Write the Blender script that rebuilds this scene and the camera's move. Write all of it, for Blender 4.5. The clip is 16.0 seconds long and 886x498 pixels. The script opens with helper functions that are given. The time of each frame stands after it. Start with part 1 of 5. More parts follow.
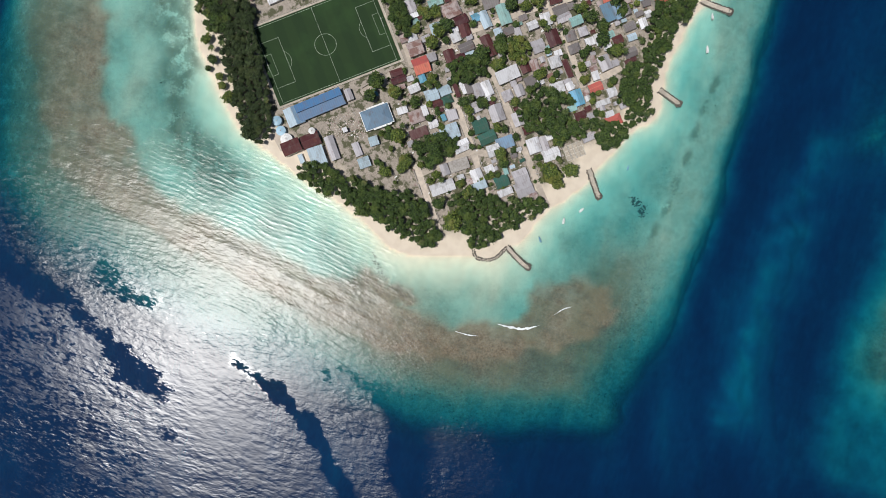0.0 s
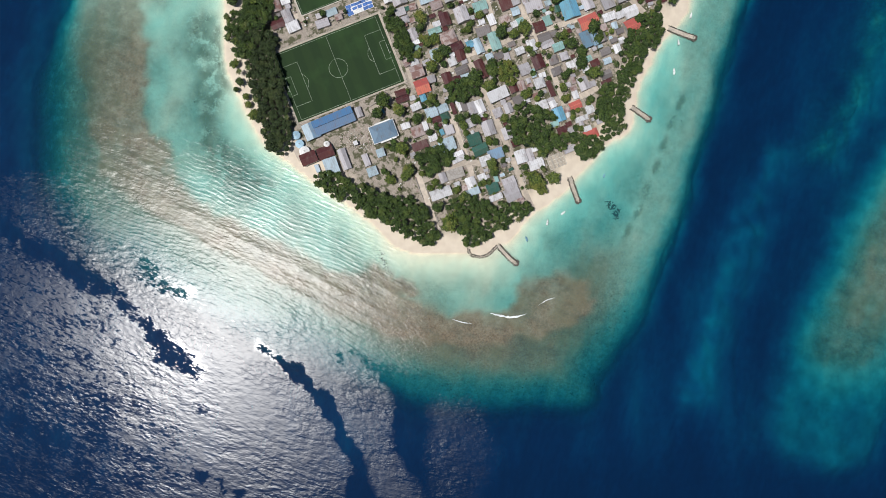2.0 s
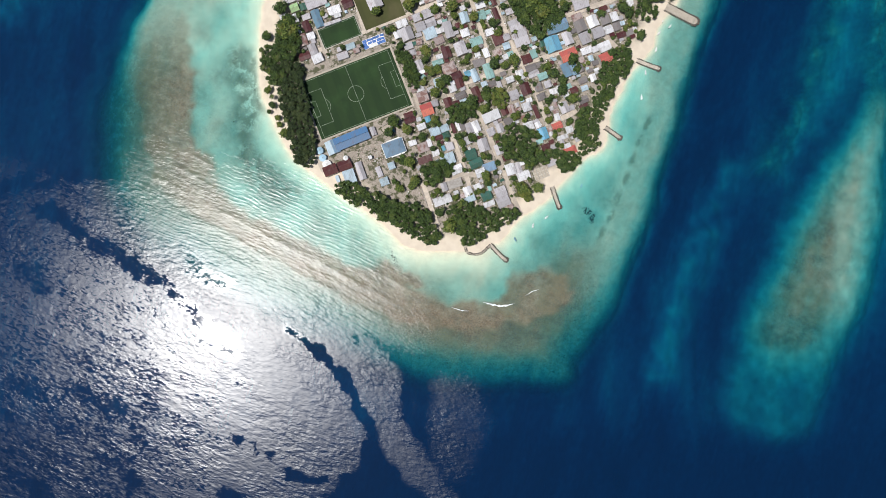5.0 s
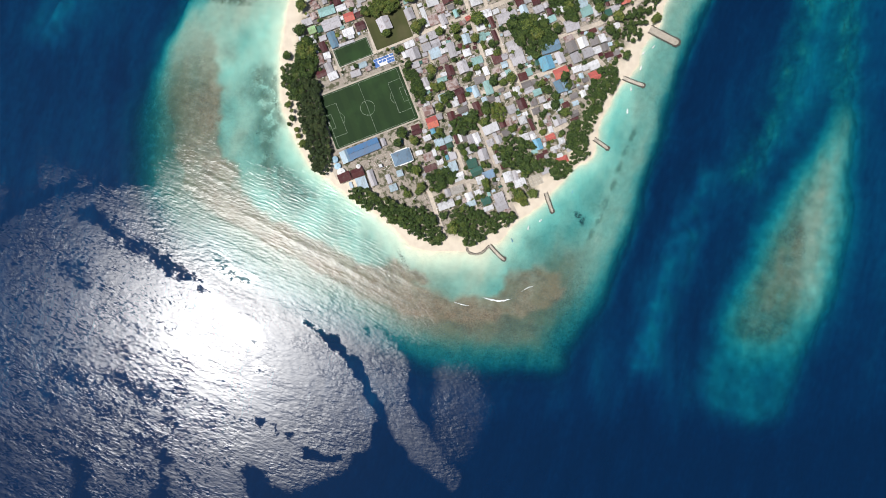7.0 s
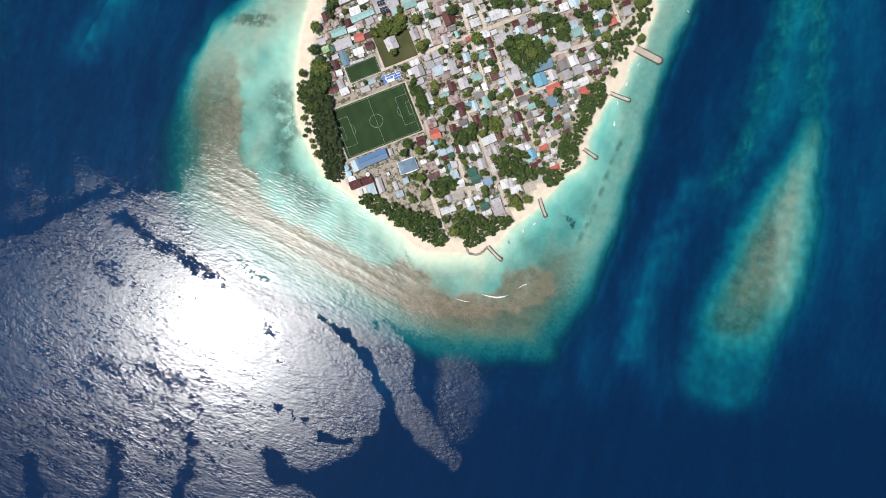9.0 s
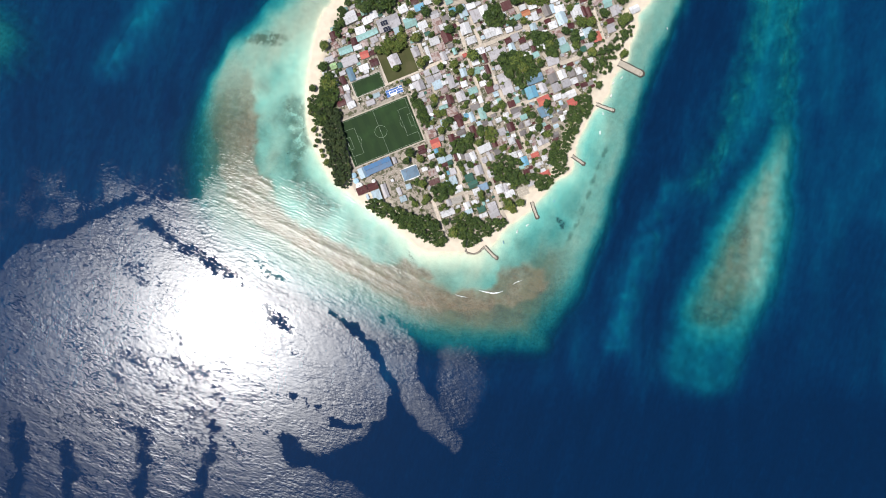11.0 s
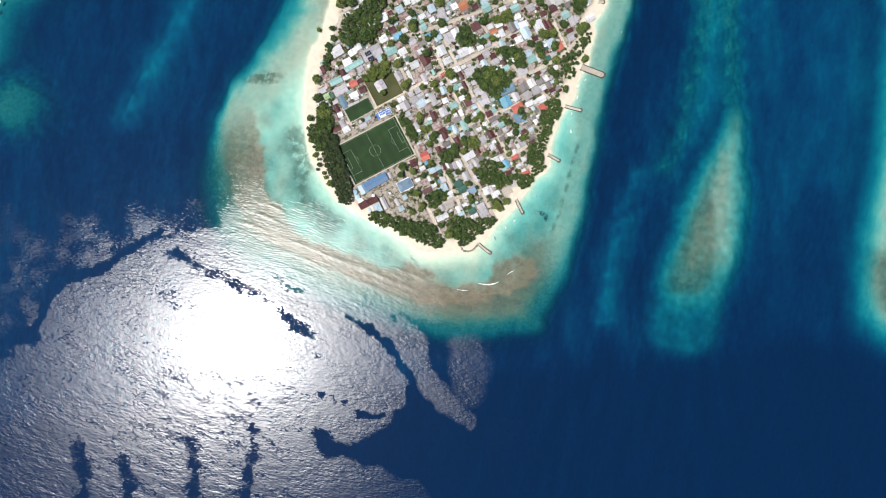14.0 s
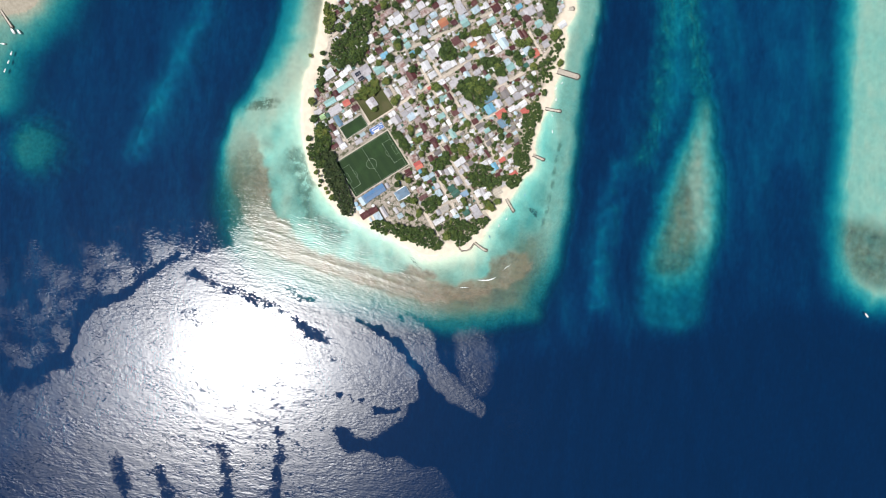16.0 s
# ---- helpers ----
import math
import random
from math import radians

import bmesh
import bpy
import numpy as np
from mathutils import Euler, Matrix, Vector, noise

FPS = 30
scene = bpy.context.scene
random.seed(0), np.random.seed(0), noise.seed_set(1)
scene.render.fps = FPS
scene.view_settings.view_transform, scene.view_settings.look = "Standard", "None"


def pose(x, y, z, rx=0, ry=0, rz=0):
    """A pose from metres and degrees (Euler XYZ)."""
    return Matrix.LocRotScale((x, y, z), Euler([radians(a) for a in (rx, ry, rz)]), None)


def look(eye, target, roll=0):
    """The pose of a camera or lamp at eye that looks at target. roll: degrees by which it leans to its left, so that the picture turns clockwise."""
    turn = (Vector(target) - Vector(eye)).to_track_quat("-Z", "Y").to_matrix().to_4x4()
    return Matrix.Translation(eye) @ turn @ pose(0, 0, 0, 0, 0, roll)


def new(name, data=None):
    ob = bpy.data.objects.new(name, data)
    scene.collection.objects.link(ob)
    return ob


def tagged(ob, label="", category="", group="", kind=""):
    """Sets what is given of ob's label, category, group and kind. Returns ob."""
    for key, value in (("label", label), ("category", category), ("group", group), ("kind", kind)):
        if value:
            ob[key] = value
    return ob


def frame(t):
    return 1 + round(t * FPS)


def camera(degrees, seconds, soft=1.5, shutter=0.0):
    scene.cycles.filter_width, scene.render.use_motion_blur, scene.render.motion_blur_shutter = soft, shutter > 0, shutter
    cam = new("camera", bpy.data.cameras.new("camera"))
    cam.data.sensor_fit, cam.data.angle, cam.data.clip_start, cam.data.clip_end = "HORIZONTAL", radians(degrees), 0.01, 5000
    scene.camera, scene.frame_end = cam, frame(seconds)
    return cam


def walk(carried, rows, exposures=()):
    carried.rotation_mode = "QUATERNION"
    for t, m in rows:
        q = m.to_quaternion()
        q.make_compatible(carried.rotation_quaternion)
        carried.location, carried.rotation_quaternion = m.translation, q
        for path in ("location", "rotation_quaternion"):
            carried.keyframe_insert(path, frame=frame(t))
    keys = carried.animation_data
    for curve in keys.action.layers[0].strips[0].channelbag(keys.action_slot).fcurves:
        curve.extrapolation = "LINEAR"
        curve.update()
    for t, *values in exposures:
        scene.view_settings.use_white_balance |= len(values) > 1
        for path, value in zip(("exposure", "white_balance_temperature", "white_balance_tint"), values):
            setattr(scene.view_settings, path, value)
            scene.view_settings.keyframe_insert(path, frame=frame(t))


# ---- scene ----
cam = camera(73, 16.0, soft=0.9)
walk(cam, [
    (0, pose(0.00, 0.00, 509.48, 0.444, -0.843, 0.000)),
    (2, pose(3.94, -0.79, 581.25, 0.297, -0.494, -0.055)),
    (4, pose(5.85, -3.41, 649.18, 0.400, -0.303, 0.084)),
    (6.5, pose(4.94, -5.75, 734.91, 0.485, 0.023, 0.317)),
    (9, pose(3.64, -1.69, 821.92, 0.258, 0.229, 0.339)),
    (11.5, pose(4.12, 4.47, 911.30, -0.157, 0.260, -0.651)),
    (13.8, pose(5.45, 8.81, 989.24, -0.364, 0.147, -5.580)),
    (16, pose(7.95, 12.98, 1066.63, -0.443, 0.089, -10.539)),
], [(0, -0.37), (4, -0.21), (9, -0.02), (16, 0.12)])

# ---- sky and sun ----
world = bpy.data.worlds.new("tropical_sky")
scene.world = world
world.use_nodes = True
wt = world.node_tree
sky = wt.nodes.new("ShaderNodeTexSky")
sky.sky_type, sky.sun_disc = "NISHITA", False
sky.sun_elevation, sky.sun_rotation = radians(69.5), radians(252)
wt.links.new(sky.outputs[0], wt.nodes["Background"].inputs[0])
wt.nodes["Background"].inputs[1].default_value = 0.050
sun = new("sun", bpy.data.lights.new("sun", "SUN"))
sun.data.energy, sun.data.angle, sun.data.color = 4.4, radians(0.55), (1.0, 0.975, 0.94)
sun.matrix_world = look((-350, -115, 1000), (0, 0, 0))

# ---- material helpers ----
TURN = 21.5  # degrees by which the street grid leans
c21, s21 = math.cos(radians(TURN)), math.sin(radians(TURN))


class Nodes:
    """A small builder for node materials."""

    def __init__(self, name):
        self.m = bpy.data.materials.new(name)
        self.m.use_nodes = True
        self.t = self.m.node_tree
        self.b = self.t.nodes["Principled BSDF"]
        self.out = self.t.nodes["Material Output"]

    def n(self, kind, ins=None, **props):
        node = self.t.nodes.new("ShaderNode" + kind)
        for k, v in props.items():
            setattr(node, k, v)
        for k, v in (ins or {}).items():
            self.put(node.inputs[k], v)
        return node

    def put(self, socket, v):
        if isinstance(v, bpy.types.NodeSocket):
            self.t.links.new(v, socket)
        elif isinstance(v, tuple) and len(v) == 3 and socket.type == "RGBA":
            socket.default_value = (*v, 1)
        else:
            socket.default_value = v

    def pos(self, turn=0.0, scale=(1, 1, 1)):
        g = self.n("NewGeometry")
        turned = self.n("Mapping", {0: g.outputs["Position"], "Rotation": (0, 0, radians(turn))}).outputs[0]
        return self.n("Mapping", {0: turned, "Scale": scale}).outputs[0] if scale != (1, 1, 1) else turned

    def noise(self, scale, detail=4.0, vec=None, rough=0.55, distort=0.0):
        return self.n("TexNoise", {"Vector": vec or self.pos(), "Scale": scale, "Detail": detail, "Roughness": rough, "Distortion": distort}).outputs[0]

    def ramp(self, fac, lo, hi):
        return self.n("MapRange", {0: fac, 1: lo, 2: hi}, interpolation_type="SMOOTHSTEP").outputs[0]

    def math(self, op, a, b=0.0, clamp=False):
        return self.n("Math", {0: a, 1: b}, operation=op, use_clamp=clamp).outputs[0]

    def mix(self, fac, a, b, blend="MIX"):
        node = self.n("Mix", data_type="RGBA", blend_type=blend)
        self.put(node.inputs[0], fac), self.put(node.inputs[6], a), self.put(node.inputs[7], b)
        return node.outputs[2]

    def attr(self, name):
        return self.n("Attribute", attribute_name=name).outputs["Fac"]

    def bump(self, height, strength=0.5, distance=0.1, normal=None):
        ins = {"Height": height, "Strength": strength, "Distance": distance}
        if normal:
            ins["Normal"] = normal
        return self.n("Bump", ins).outputs[0]

    def done(self, col=None, rough=0.8, normal=None, metal=0.0, spec=0.4):
        if col is not None:
            self.put(self.b.inputs["Base Color"], col)
        self.put(self.b.inputs["Roughness"], rough), self.put(self.b.inputs["Metallic"], metal)
        self.b.inputs["Specular IOR Level"].default_value = spec
        if normal:
            self.put(self.b.inputs["Normal"], normal)
        return self.m


def plain(name, a, b, scale=0.6, rough=0.8, metal=0.0, bumpy=0.3, spec=0.4):
    """Two tones mixed by fine and coarse noise, with a little relief and a change from object to object."""
    k = Nodes(name)
    f = k.math("MULTIPLY", k.noise(scale, 6), 1.0)
    g = k.noise(scale * 0.15, 3)
    c = k.mix(k.ramp(f, 0.35, 0.65), a, b)
    c = k.mix(k.math("MULTIPLY", k.ramp(g, 0.4, 0.7), 0.35), c, tuple(0.6 * v for v in b))
    r = k.n("ObjectInfo").outputs["Random"]
    c = k.mix(0.25, c, k.n("HueSaturation", {"Color": c, "Value": k.math("ADD", 0.5, r)}).outputs[0])
    return k.done(c, rough, k.bump(f, bumpy, 0.15), metal, spec)


def roofing(name, col, rust=0.15, rough=0.5):
    """Corrugated sheets: ribs down the slope, lap joints, streaks of dirt, rust in patches."""
    k = Nodes(name)
    p = k.pos(-TURN)
    info = k.math("FRACT", k.math("ADD", k.n("ObjectInfo").outputs["Random"], k.math("MULTIPLY", k.n("NewGeometry").outputs["Random Per Island"], 0.999)))
    sheets = k.n("TexWave", {"Vector": p, "Scale": 0.17, "Distortion": 0.4, "Detail": 1.0}, bands_direction="X").outputs[1]
    ribs = k.n("TexWave", {"Vector": p, "Scale": 1.0}, bands_direction="X").outputs[1]
    dirt = k.noise(0.35, 6, k.pos(-TURN, (1, 0.35, 1)), 0.65)
    shift = k.n("Combine" + "XYZ", {0: k.math("MULTIPLY", info, 90.0), 1: k.math("MULTIPLY", info, 37.0)}).outputs[0]
    moved = k.n("VectorMath", {0: p, 1: shift}, operation="ADD").outputs[0]
    patch = k.noise(0.16, 5, moved, 0.6)
    c = k.n("HueSaturation", {"Color": col, "Value": k.math("ADD", 0.74, k.math("MULTIPLY", info, 0.4)), "Hue": k.math("ADD", 0.49, k.math("MULTIPLY", info, 0.02))}).outputs[0]
    c = k.mix(k.math("MULTIPLY", sheets, 0.22), c, tuple(0.6 * v for v in col))
    c = k.mix(k.math("MULTIPLY", k.ramp(dirt, 0.45, 0.75), 0.55), c, (0.16, 0.13, 0.11))
    c = k.mix(k.math("MULTIPLY", k.ramp(patch, 0.62 - 0.3 * rust, 0.72 - 0.2 * rust), 0.35 + 0.6 * rust), c, (0.17, 0.06, 0.04))
    return k.done(c, rough, k.bump(ribs, 0.5, 0.05), 0.0, 0.25)


ROOF = {
    "light_grey": roofing("grey_sheet_roof", (0.50, 0.48, 0.51), 0.1),
    "white": roofing("white_sheet_roof", (0.76, 0.76, 0.79), 0.0),
    "pale_teal": roofing("pale_teal_sheet_roof", (0.30, 0.50, 0.48), 0.0),
    "patched": roofing("rusty_patched_roof", (0.47, 0.385, 0.37), 0.6),
    "red": roofing("coral_red_roof", (0.62, 0.165, 0.13), 0.0),
    "maroon": roofing("maroon_rusted_roof", (0.095, 0.030, 0.034), 0.1),
    "bright_blue": roofing("bright_blue_roof", (0.16, 0.41, 0.57), 0.0),
    "sky_blue": roofing("sky_blue_roof", (0.46, 0.58, 0.66), 0.0),
    "dark_green": roofing("dark_green_roof", (0.05, 0.14, 0.11), 0.0),
    "dark_grey": roofing("dark_grey_roof", (0.23, 0.21, 0.21), 0.2),
    "steel_blue": roofing("steel_blue_roof", (0.18, 0.30, 0.42), 0.0),
    "lime": roofing("pale_green_roof", (0.40, 0.60, 0.30), 0.0),
    "orange": roofing("orange_tiled_roof", (0.52, 0.21, 0.11), 0.0),
    "concrete": plain("bare_concrete", (0.48, 0.45, 0.42), (0.36, 0.33, 0.30)),
}
PLASTER = plain("weathered_white_plaster", (0.62, 0.59, 0.53), (0.48, 0.45, 0.40))
CONCRETE = ROOF["concrete"]
CORAL_STONE = plain("dark_wet_boulders", (0.19, 0.165, 0.14), (0.09, 0.08, 0.07), 0.9, 0.75, 0, 0.8)
FILL = plain("coral_rubble_fill", (0.55, 0.49, 0.41), (0.42, 0.37, 0.31), 0.7, 0.9)
PALE_ROAD = plain("packed_coral_sand_road", (0.60, 0.52, 0.44), (0.48, 0.415, 0.35), 0.35, 0.95)
WHITE_PAINT = plain("white_paint", (0.80, 0.80, 0.79), (0.66, 0.66, 0.65), 0.8, 0.5)
BLUE_PAINT = plain("blue_paint", (0.05, 0.13, 0.42), (0.08, 0.20, 0.50), 0.8, 0.5)
FADED_BLUE = plain("faded_blue_paint", (0.12, 0.28, 0.42), (0.20, 0.36, 0.48), 0.8, 0.5)
TANK_BLUE = plain("pale_blue_tank_paint", (0.42, 0.60, 0.72), (0.32, 0.50, 0.63), 0.4, 0.4)
SOLAR = plain("dark_solar_glass", (0.02, 0.025, 0.045), (0.035, 0.04, 0.06), 0.8, 0.15)
BARK = plain("grey_bark", (0.16, 0.12, 0.09), (0.09, 0.07, 0.05), 1.5, 0.9, 0, 0.8)
TURF_LINE = plain("worn_line_paint", (0.36, 0.42, 0.34), (0.19, 0.25, 0.17), 0.7, 0.8)
FOAM = plain("sea_foam", (0.85, 0.87, 0.87), (0.7, 0.74, 0.75), 0.4, 0.9)


def foliage(name, dark, light, yellow):
    k = Nodes(name)
    island = k.n("NewGeometry").outputs["Random Per Island"]
    c = k.mix(k.ramp(island, 0.0, 1.0), dark, light)
    c = k.mix(k.math("MULTIPLY", k.ramp(k.noise(0.12, 2), 0.5, 0.68), 0.6), c, yellow)
    k.b.inputs["Transmission Weight"].default_value = 0.0
    return k.done(c, 0.6, None, 0.0, 0.3)


LEAF = {
    1: foliage("broadleaf_foliage", (0.009, 0.022, 0.007), (0.072, 0.120, 0.027), (0.11, 0.15, 0.032)),
    2: foliage("light_green_foliage", (0.024, 0.048, 0.010), (0.15, 0.195, 0.04), (0.19, 0.185, 0.045)),
    # a darker set of greens, used for the grove west of the pitch
    4: foliage("darker_green_foliage", (0.010, 0.020, 0.008), (0.055, 0.085, 0.028), (0.07, 0.09, 0.03)),
    3: foliage("palm_fronds", (0.03, 0.055, 0.015), (0.10, 0.13, 0.04), (0.14, 0.14, 0.05)),
}


def turf(name, a, b, worn):
    k = Nodes(name)
    p = k.pos(-TURN)
    stripes = k.n("TexWave", {"Vector": p, "Scale": 0.018, "Distortion": 0.6}, bands_direction="X").outputs[1]
    c = k.mix(k.ramp(stripes, 0.3, 0.7), a, b)
    c = k.mix(k.math("MULTIPLY", k.ramp(k.noise(0.03, 4), 0.45, 0.7), 0.5), c, worn)
    return k.done(c, 0.85, k.bump(k.noise(2.0, 4), 0.3, 0.05), 0, 0.2)


TURF = turf("artificial_turf", (0.021, 0.043, 0.0175), (0.024, 0.048, 0.0185), (0.036, 0.082, 0.026))
GRASS = turf("rough_grass", (0.062, 0.066, 0.026), (0.068, 0.074, 0.028), (0.13, 0.115, 0.06))

# ---- outlines of the land and the reefs ----
COAST = [(-122, 479), (-140, 431), (-163, 375), (-180, 354), (-195, 302), (-203, 246), (-203, 188), (-190, 152), (-172, 115), (-157, 98), (-138, 84), (-117, 67), (-100, 55), (-81, 43), (-62, 28), (-50, 16), (-38, 4), (-14, -3), (10, -3), (32, -3), (46, -6), (62, 4), (75, 9), (88, 26), (100, 38), (112, 45), (131, 60), (141, 73), (153, 84), (163, 98), (175, 107), (185, 112), (194, 122), (197, 144), (201, 161), (210, 178), (219, 196), (229, 211), (234, 214), (248, 234), (255, 256), (275, 283), (279, 302), (292, 334), (293, 351), (311, 371), (318, 397)]
REEF = [(-190, 492), (-217, 436), (-249, 391), (-292, 340), (-326, 288), (-347, 245), (-361, 200), (-369, 149), (-370, 104), (-362, 58), (-330, 12), (-282, -26), (-228, -60), (-180, -84), (-121, -106), (-50, -128), (-4, -142), (63, -147), (111, -147), (146, -144), (155, -126), (176, -94), (199, -54), (216, -10), (228, 24), (243, 58), (257, 106), (271, 155), (294, 232), (328, 318), (358, 386)]
RIM = [(-352, 215), (-338, 275), (-300, 285), (-279, 225), (-279, 138), (-254, 100), (-250, 67), (-200, 35), (-152, 14), (-81, -22), (-57, -6), (-38, -33), (-14, -51), (39, -60), (73, -51), (87, -27), (141, -22), (155, -39), (136, -73), (87, -87), (15, -92), (-57, -77), (-152, -34), (-224, 9), (-295, 47), (-328, 95)]
WEED = [(-240, 225), (-206, 225), (-196, 172), (-206, 140), (-206, 112), (-176, 88), (-152, 62), (-184, 50), (-218, 70), (-230, 105), (-232, 150)]
BANK = [(511, 186), (511, 122), (507, 46), (493, -33), (467, -100), (440, -157), (417, -206), (344, -187), (358, -111), (386, -44), (420, 31), (450, 87), (484, 132)]
BANK_RIM = [(489, 131), (457, 65), (464, 23), (453, -67), (434, -115), (369, -108), (390, -45), (425, 30)]
BANK_TOP = [(507, 168), (508, 117), (501, 47), (485, -32), (459, -89), (432, -124), (373, -113), (395, -46), (427, 30), (457, 86), (489, 129)]
FAR_BANK = [(791, 309), (769, 211), (737, 64), (709, -33), (693, -112), (692, -183), (725, -227), (761, -244), (991, -280), (1231, -79), (1309, 364), (818, 456)]
FAR_RIM = [(705, -83), (742, -80), (787, -98), (861, -153), (850, -212), (767, -212), (714, -177)]
NW_ISLET = [(-755, 557), (-694, 557), (-664, 555), (-631, 564), (-612, 581), (-614, 652), (-784, 725), (-837, 613)]
NW_SHELF = [(-780, 429), (-715, 396), (-682, 461), (-644, 495), (-585, 535), (-556, 581), (-537, 679), (-807, 770), (-866, 516)]
RIDGE = [(506, 158), (517, 258), (521, 359), (538, 508)]
RIDGE_W = [(388, 100), (426, 178), (455, 272), (479, 366), (502, 486)]
STREAK = [(-507, 275), (-455, 358), (-403, 419), (-355, 482), (-320, 557), (-285, 662)]
STREAK_E = [(255, -143), (273, -74), (302, 2), (338, 87)]
STREAK_F = [(641, 72), (676, 208), (703, 325), (724, 443)]
WINDY = [(-1300, -190), (-781, -82), (-689, -57), (-663, -20), (-640, 20), (-577, 24), (-503, 60), (-440, 74), (-345, 78), (-262, 58), (-200, 25), (-100, -25), (-58, -48), (-40, -75), (-48, -128), (-44, -170), (-27, -218), (2, -250), (25, -285), (0, -297), (-36, -257), (-62, -216), (-74, -196), (-80, -208), (-90, -247), (-122, -278), (-172, -297), (-192, -309), (-213, -287), (-229, -270), (-247, -280), (-240, -312), (-188, -334), (-108, -368), (-61, -410), (-40, -600), (-420, -900), (-1300, -900)]
GREY_WATER = [(0, -147), (-5, -183), (2, -253), (37, -253), (58, -211), (58, -168), (30, -142)]
# calm streaks on the water: the line, its half width, how much of the breeze stays
SLICKS = [
    ([(-445, 46), (-400, 14), (-366, -3), (-337, -25), (-314, -37), (-290, -60), (-266, -87), (-242, -113), (-228, -121)], 10, 0.33),
    ([(-278, -70), (-262, -88), (-240, -112)], 11, 0.28),
    ([(-230, -146), (-222, -152)], 6, 0.45),
    ([(-168, -93), (-139, -109), (-112, -139), (-99, -158), (-86, -184), (-76, -204)], 6.5, 0.0),
    ([(-150, -106), (-130, -122), (-110, -143)], 7, 0.05),
    ([(-800, -86), (-735, -74), (-690, -54), (-665, -18), (-640, 22), (-577, 28), (-503, 66), (-462, 82)], 6, 0.08),
    ([(-800, -86), (-735, -76), (-700, -66)], 16, 0.0), ([(-650, 8), (-638, 24), (-622, 26)], 12, 0.0),
    ([(-290, 26), (-274, 5), (-277, -14), (-262, -33), (-240, -38)], 9, 0.4),
    ([(-72, -94), (-60, -108), (-46, -120)], 11, 0.1), ([(-92, -100), (-88, -112)], 6, 0.3),
    ([(-470, -22), (-455, -34), (-448, -44)], 9, 0.6), ([(-480, -150), (-458, -160)], 9, 0.8), ([(-400, -160), (-375, -170), (-350, -182)], 6, 0.7),
    ([(-228, -214), (-205, -224), (-186, -236)], 3.5, 0.25), ([(-170, -250), (-150, -262), (-125, -262)], 4, 0.2),
    ([(-640, -262), (-634, -300), (-640, -345), (-650, -420)], 11, 0.42), ([(-562, -300), (-562, -340), (-575, -420)], 14, 0.42),
    ([(-452, -275), (-450, -320), (-458, -400)], 13, 0.42), ([(-345, -262), (-348, -300), (-362, -345), (-372, -420)], 9, 0.42),
]


def smooth(pts, closed=True, n=4):
    """Catmull-Rom through the corner points."""
    p, out = [Vector(q) for q in pts], []
    m = len(p)
    for i in range(m if closed else m - 1):
        if closed:
            a, b, c, d = p[i - 1], p[i], p[(i + 1) % m], p[(i + 2) % m]
        else:
            a, b, c, d = p[max(i - 1, 0)], p[i], p[i + 1], p[min(i + 2, m - 1)]
        for j in range(n):
            s = j / n
            out.append(0.5 * (2 * b + (c - a) * s + (2 * a - 5 * b + 4 * c - d) * s * s + (3 * b - a - 3 * c + d) * s ** 3))
    return np.array([tuple(v) for v in (out if closed else out + [p[-1]])])


def to_line(x, y, line, closed=False):
    """Distance of the points x, y from a line of points."""
    lo, hi = line.min(0) - 160, line.max(0) + 160
    near = (x > lo[0]) & (x < hi[0]) & (y > lo[1]) & (y < hi[1])
    if not near.all():
        # far from the line its distance is only needed roughly
        out = 160 + np.hypot(np.maximum(np.maximum(lo[0] - x, x - hi[0]), 0), np.maximum(np.maximum(lo[1] - y, y - hi[1]), 0))
        out[near] = to_line(x[near], y[near], line, closed)
        return out
    best = np.full(x.shape, 1e9)
    ends = np.roll(line, -1, 0) if closed else line[1:]
    for (ax, ay), (bx, by) in zip(line if closed else line[:-1], ends):
        dx, dy = bx - ax, by - ay
        s = np.clip(((x - ax) * dx + (y - ay) * dy) / (dx * dx + dy * dy + 1e-9), 0, 1)
        best = np.minimum(best, np.hypot(x - ax - s * dx, y - ay - s * dy))
    return best


def signed(x, y, ring):
    """Distance from a closed outline, negative inside."""
    lo, hi = ring.min(0) - 1, ring.max(0) + 1
    near = (x > lo[0]) & (x < hi[0]) & (y > lo[1]) & (y < hi[1])
    if not near.all():
        out = to_line(x, y, ring, True)
        out[near] = signed(x[near], y[near], ring)
        return out
    inside = np.zeros(x.shape, bool)
    for (ax, ay), (bx, by) in zip(ring, np.roll(ring, -1, 0)):
        if ay != by:
            inside ^= ((ay > y) != (by > y)) & (x < (bx - ax) * (y - ay) / (by - ay) + ax)
    d = to_line(x, y, ring, True)
    return np.where(inside, -d, d)


def step(lo, hi, v):
    s = np.clip((v - lo) / (hi - lo), 0, 1)
    return s * s * (3 - 2 * s)


def ripple(x, y, size, seed):
    """Smooth uneven field, about -1 to 1."""
    rng, out = np.random.RandomState(seed), np.zeros(x.shape)
    for i in range(14):
        a, ph, k = rng.uniform(0, 6.28), rng.uniform(0, 6.28), rng.uniform(0.6, 2.2) / size * 6.28
        out += np.sin(k * (x * math.cos(a) + y * math.sin(a)) + ph + 0.8 * np.sin(0.6 * k * (y * math.cos(a) - x * math.sin(a)) + 2 * ph)) / (0.6 + k * size / 6.28)
    return out / 4.5


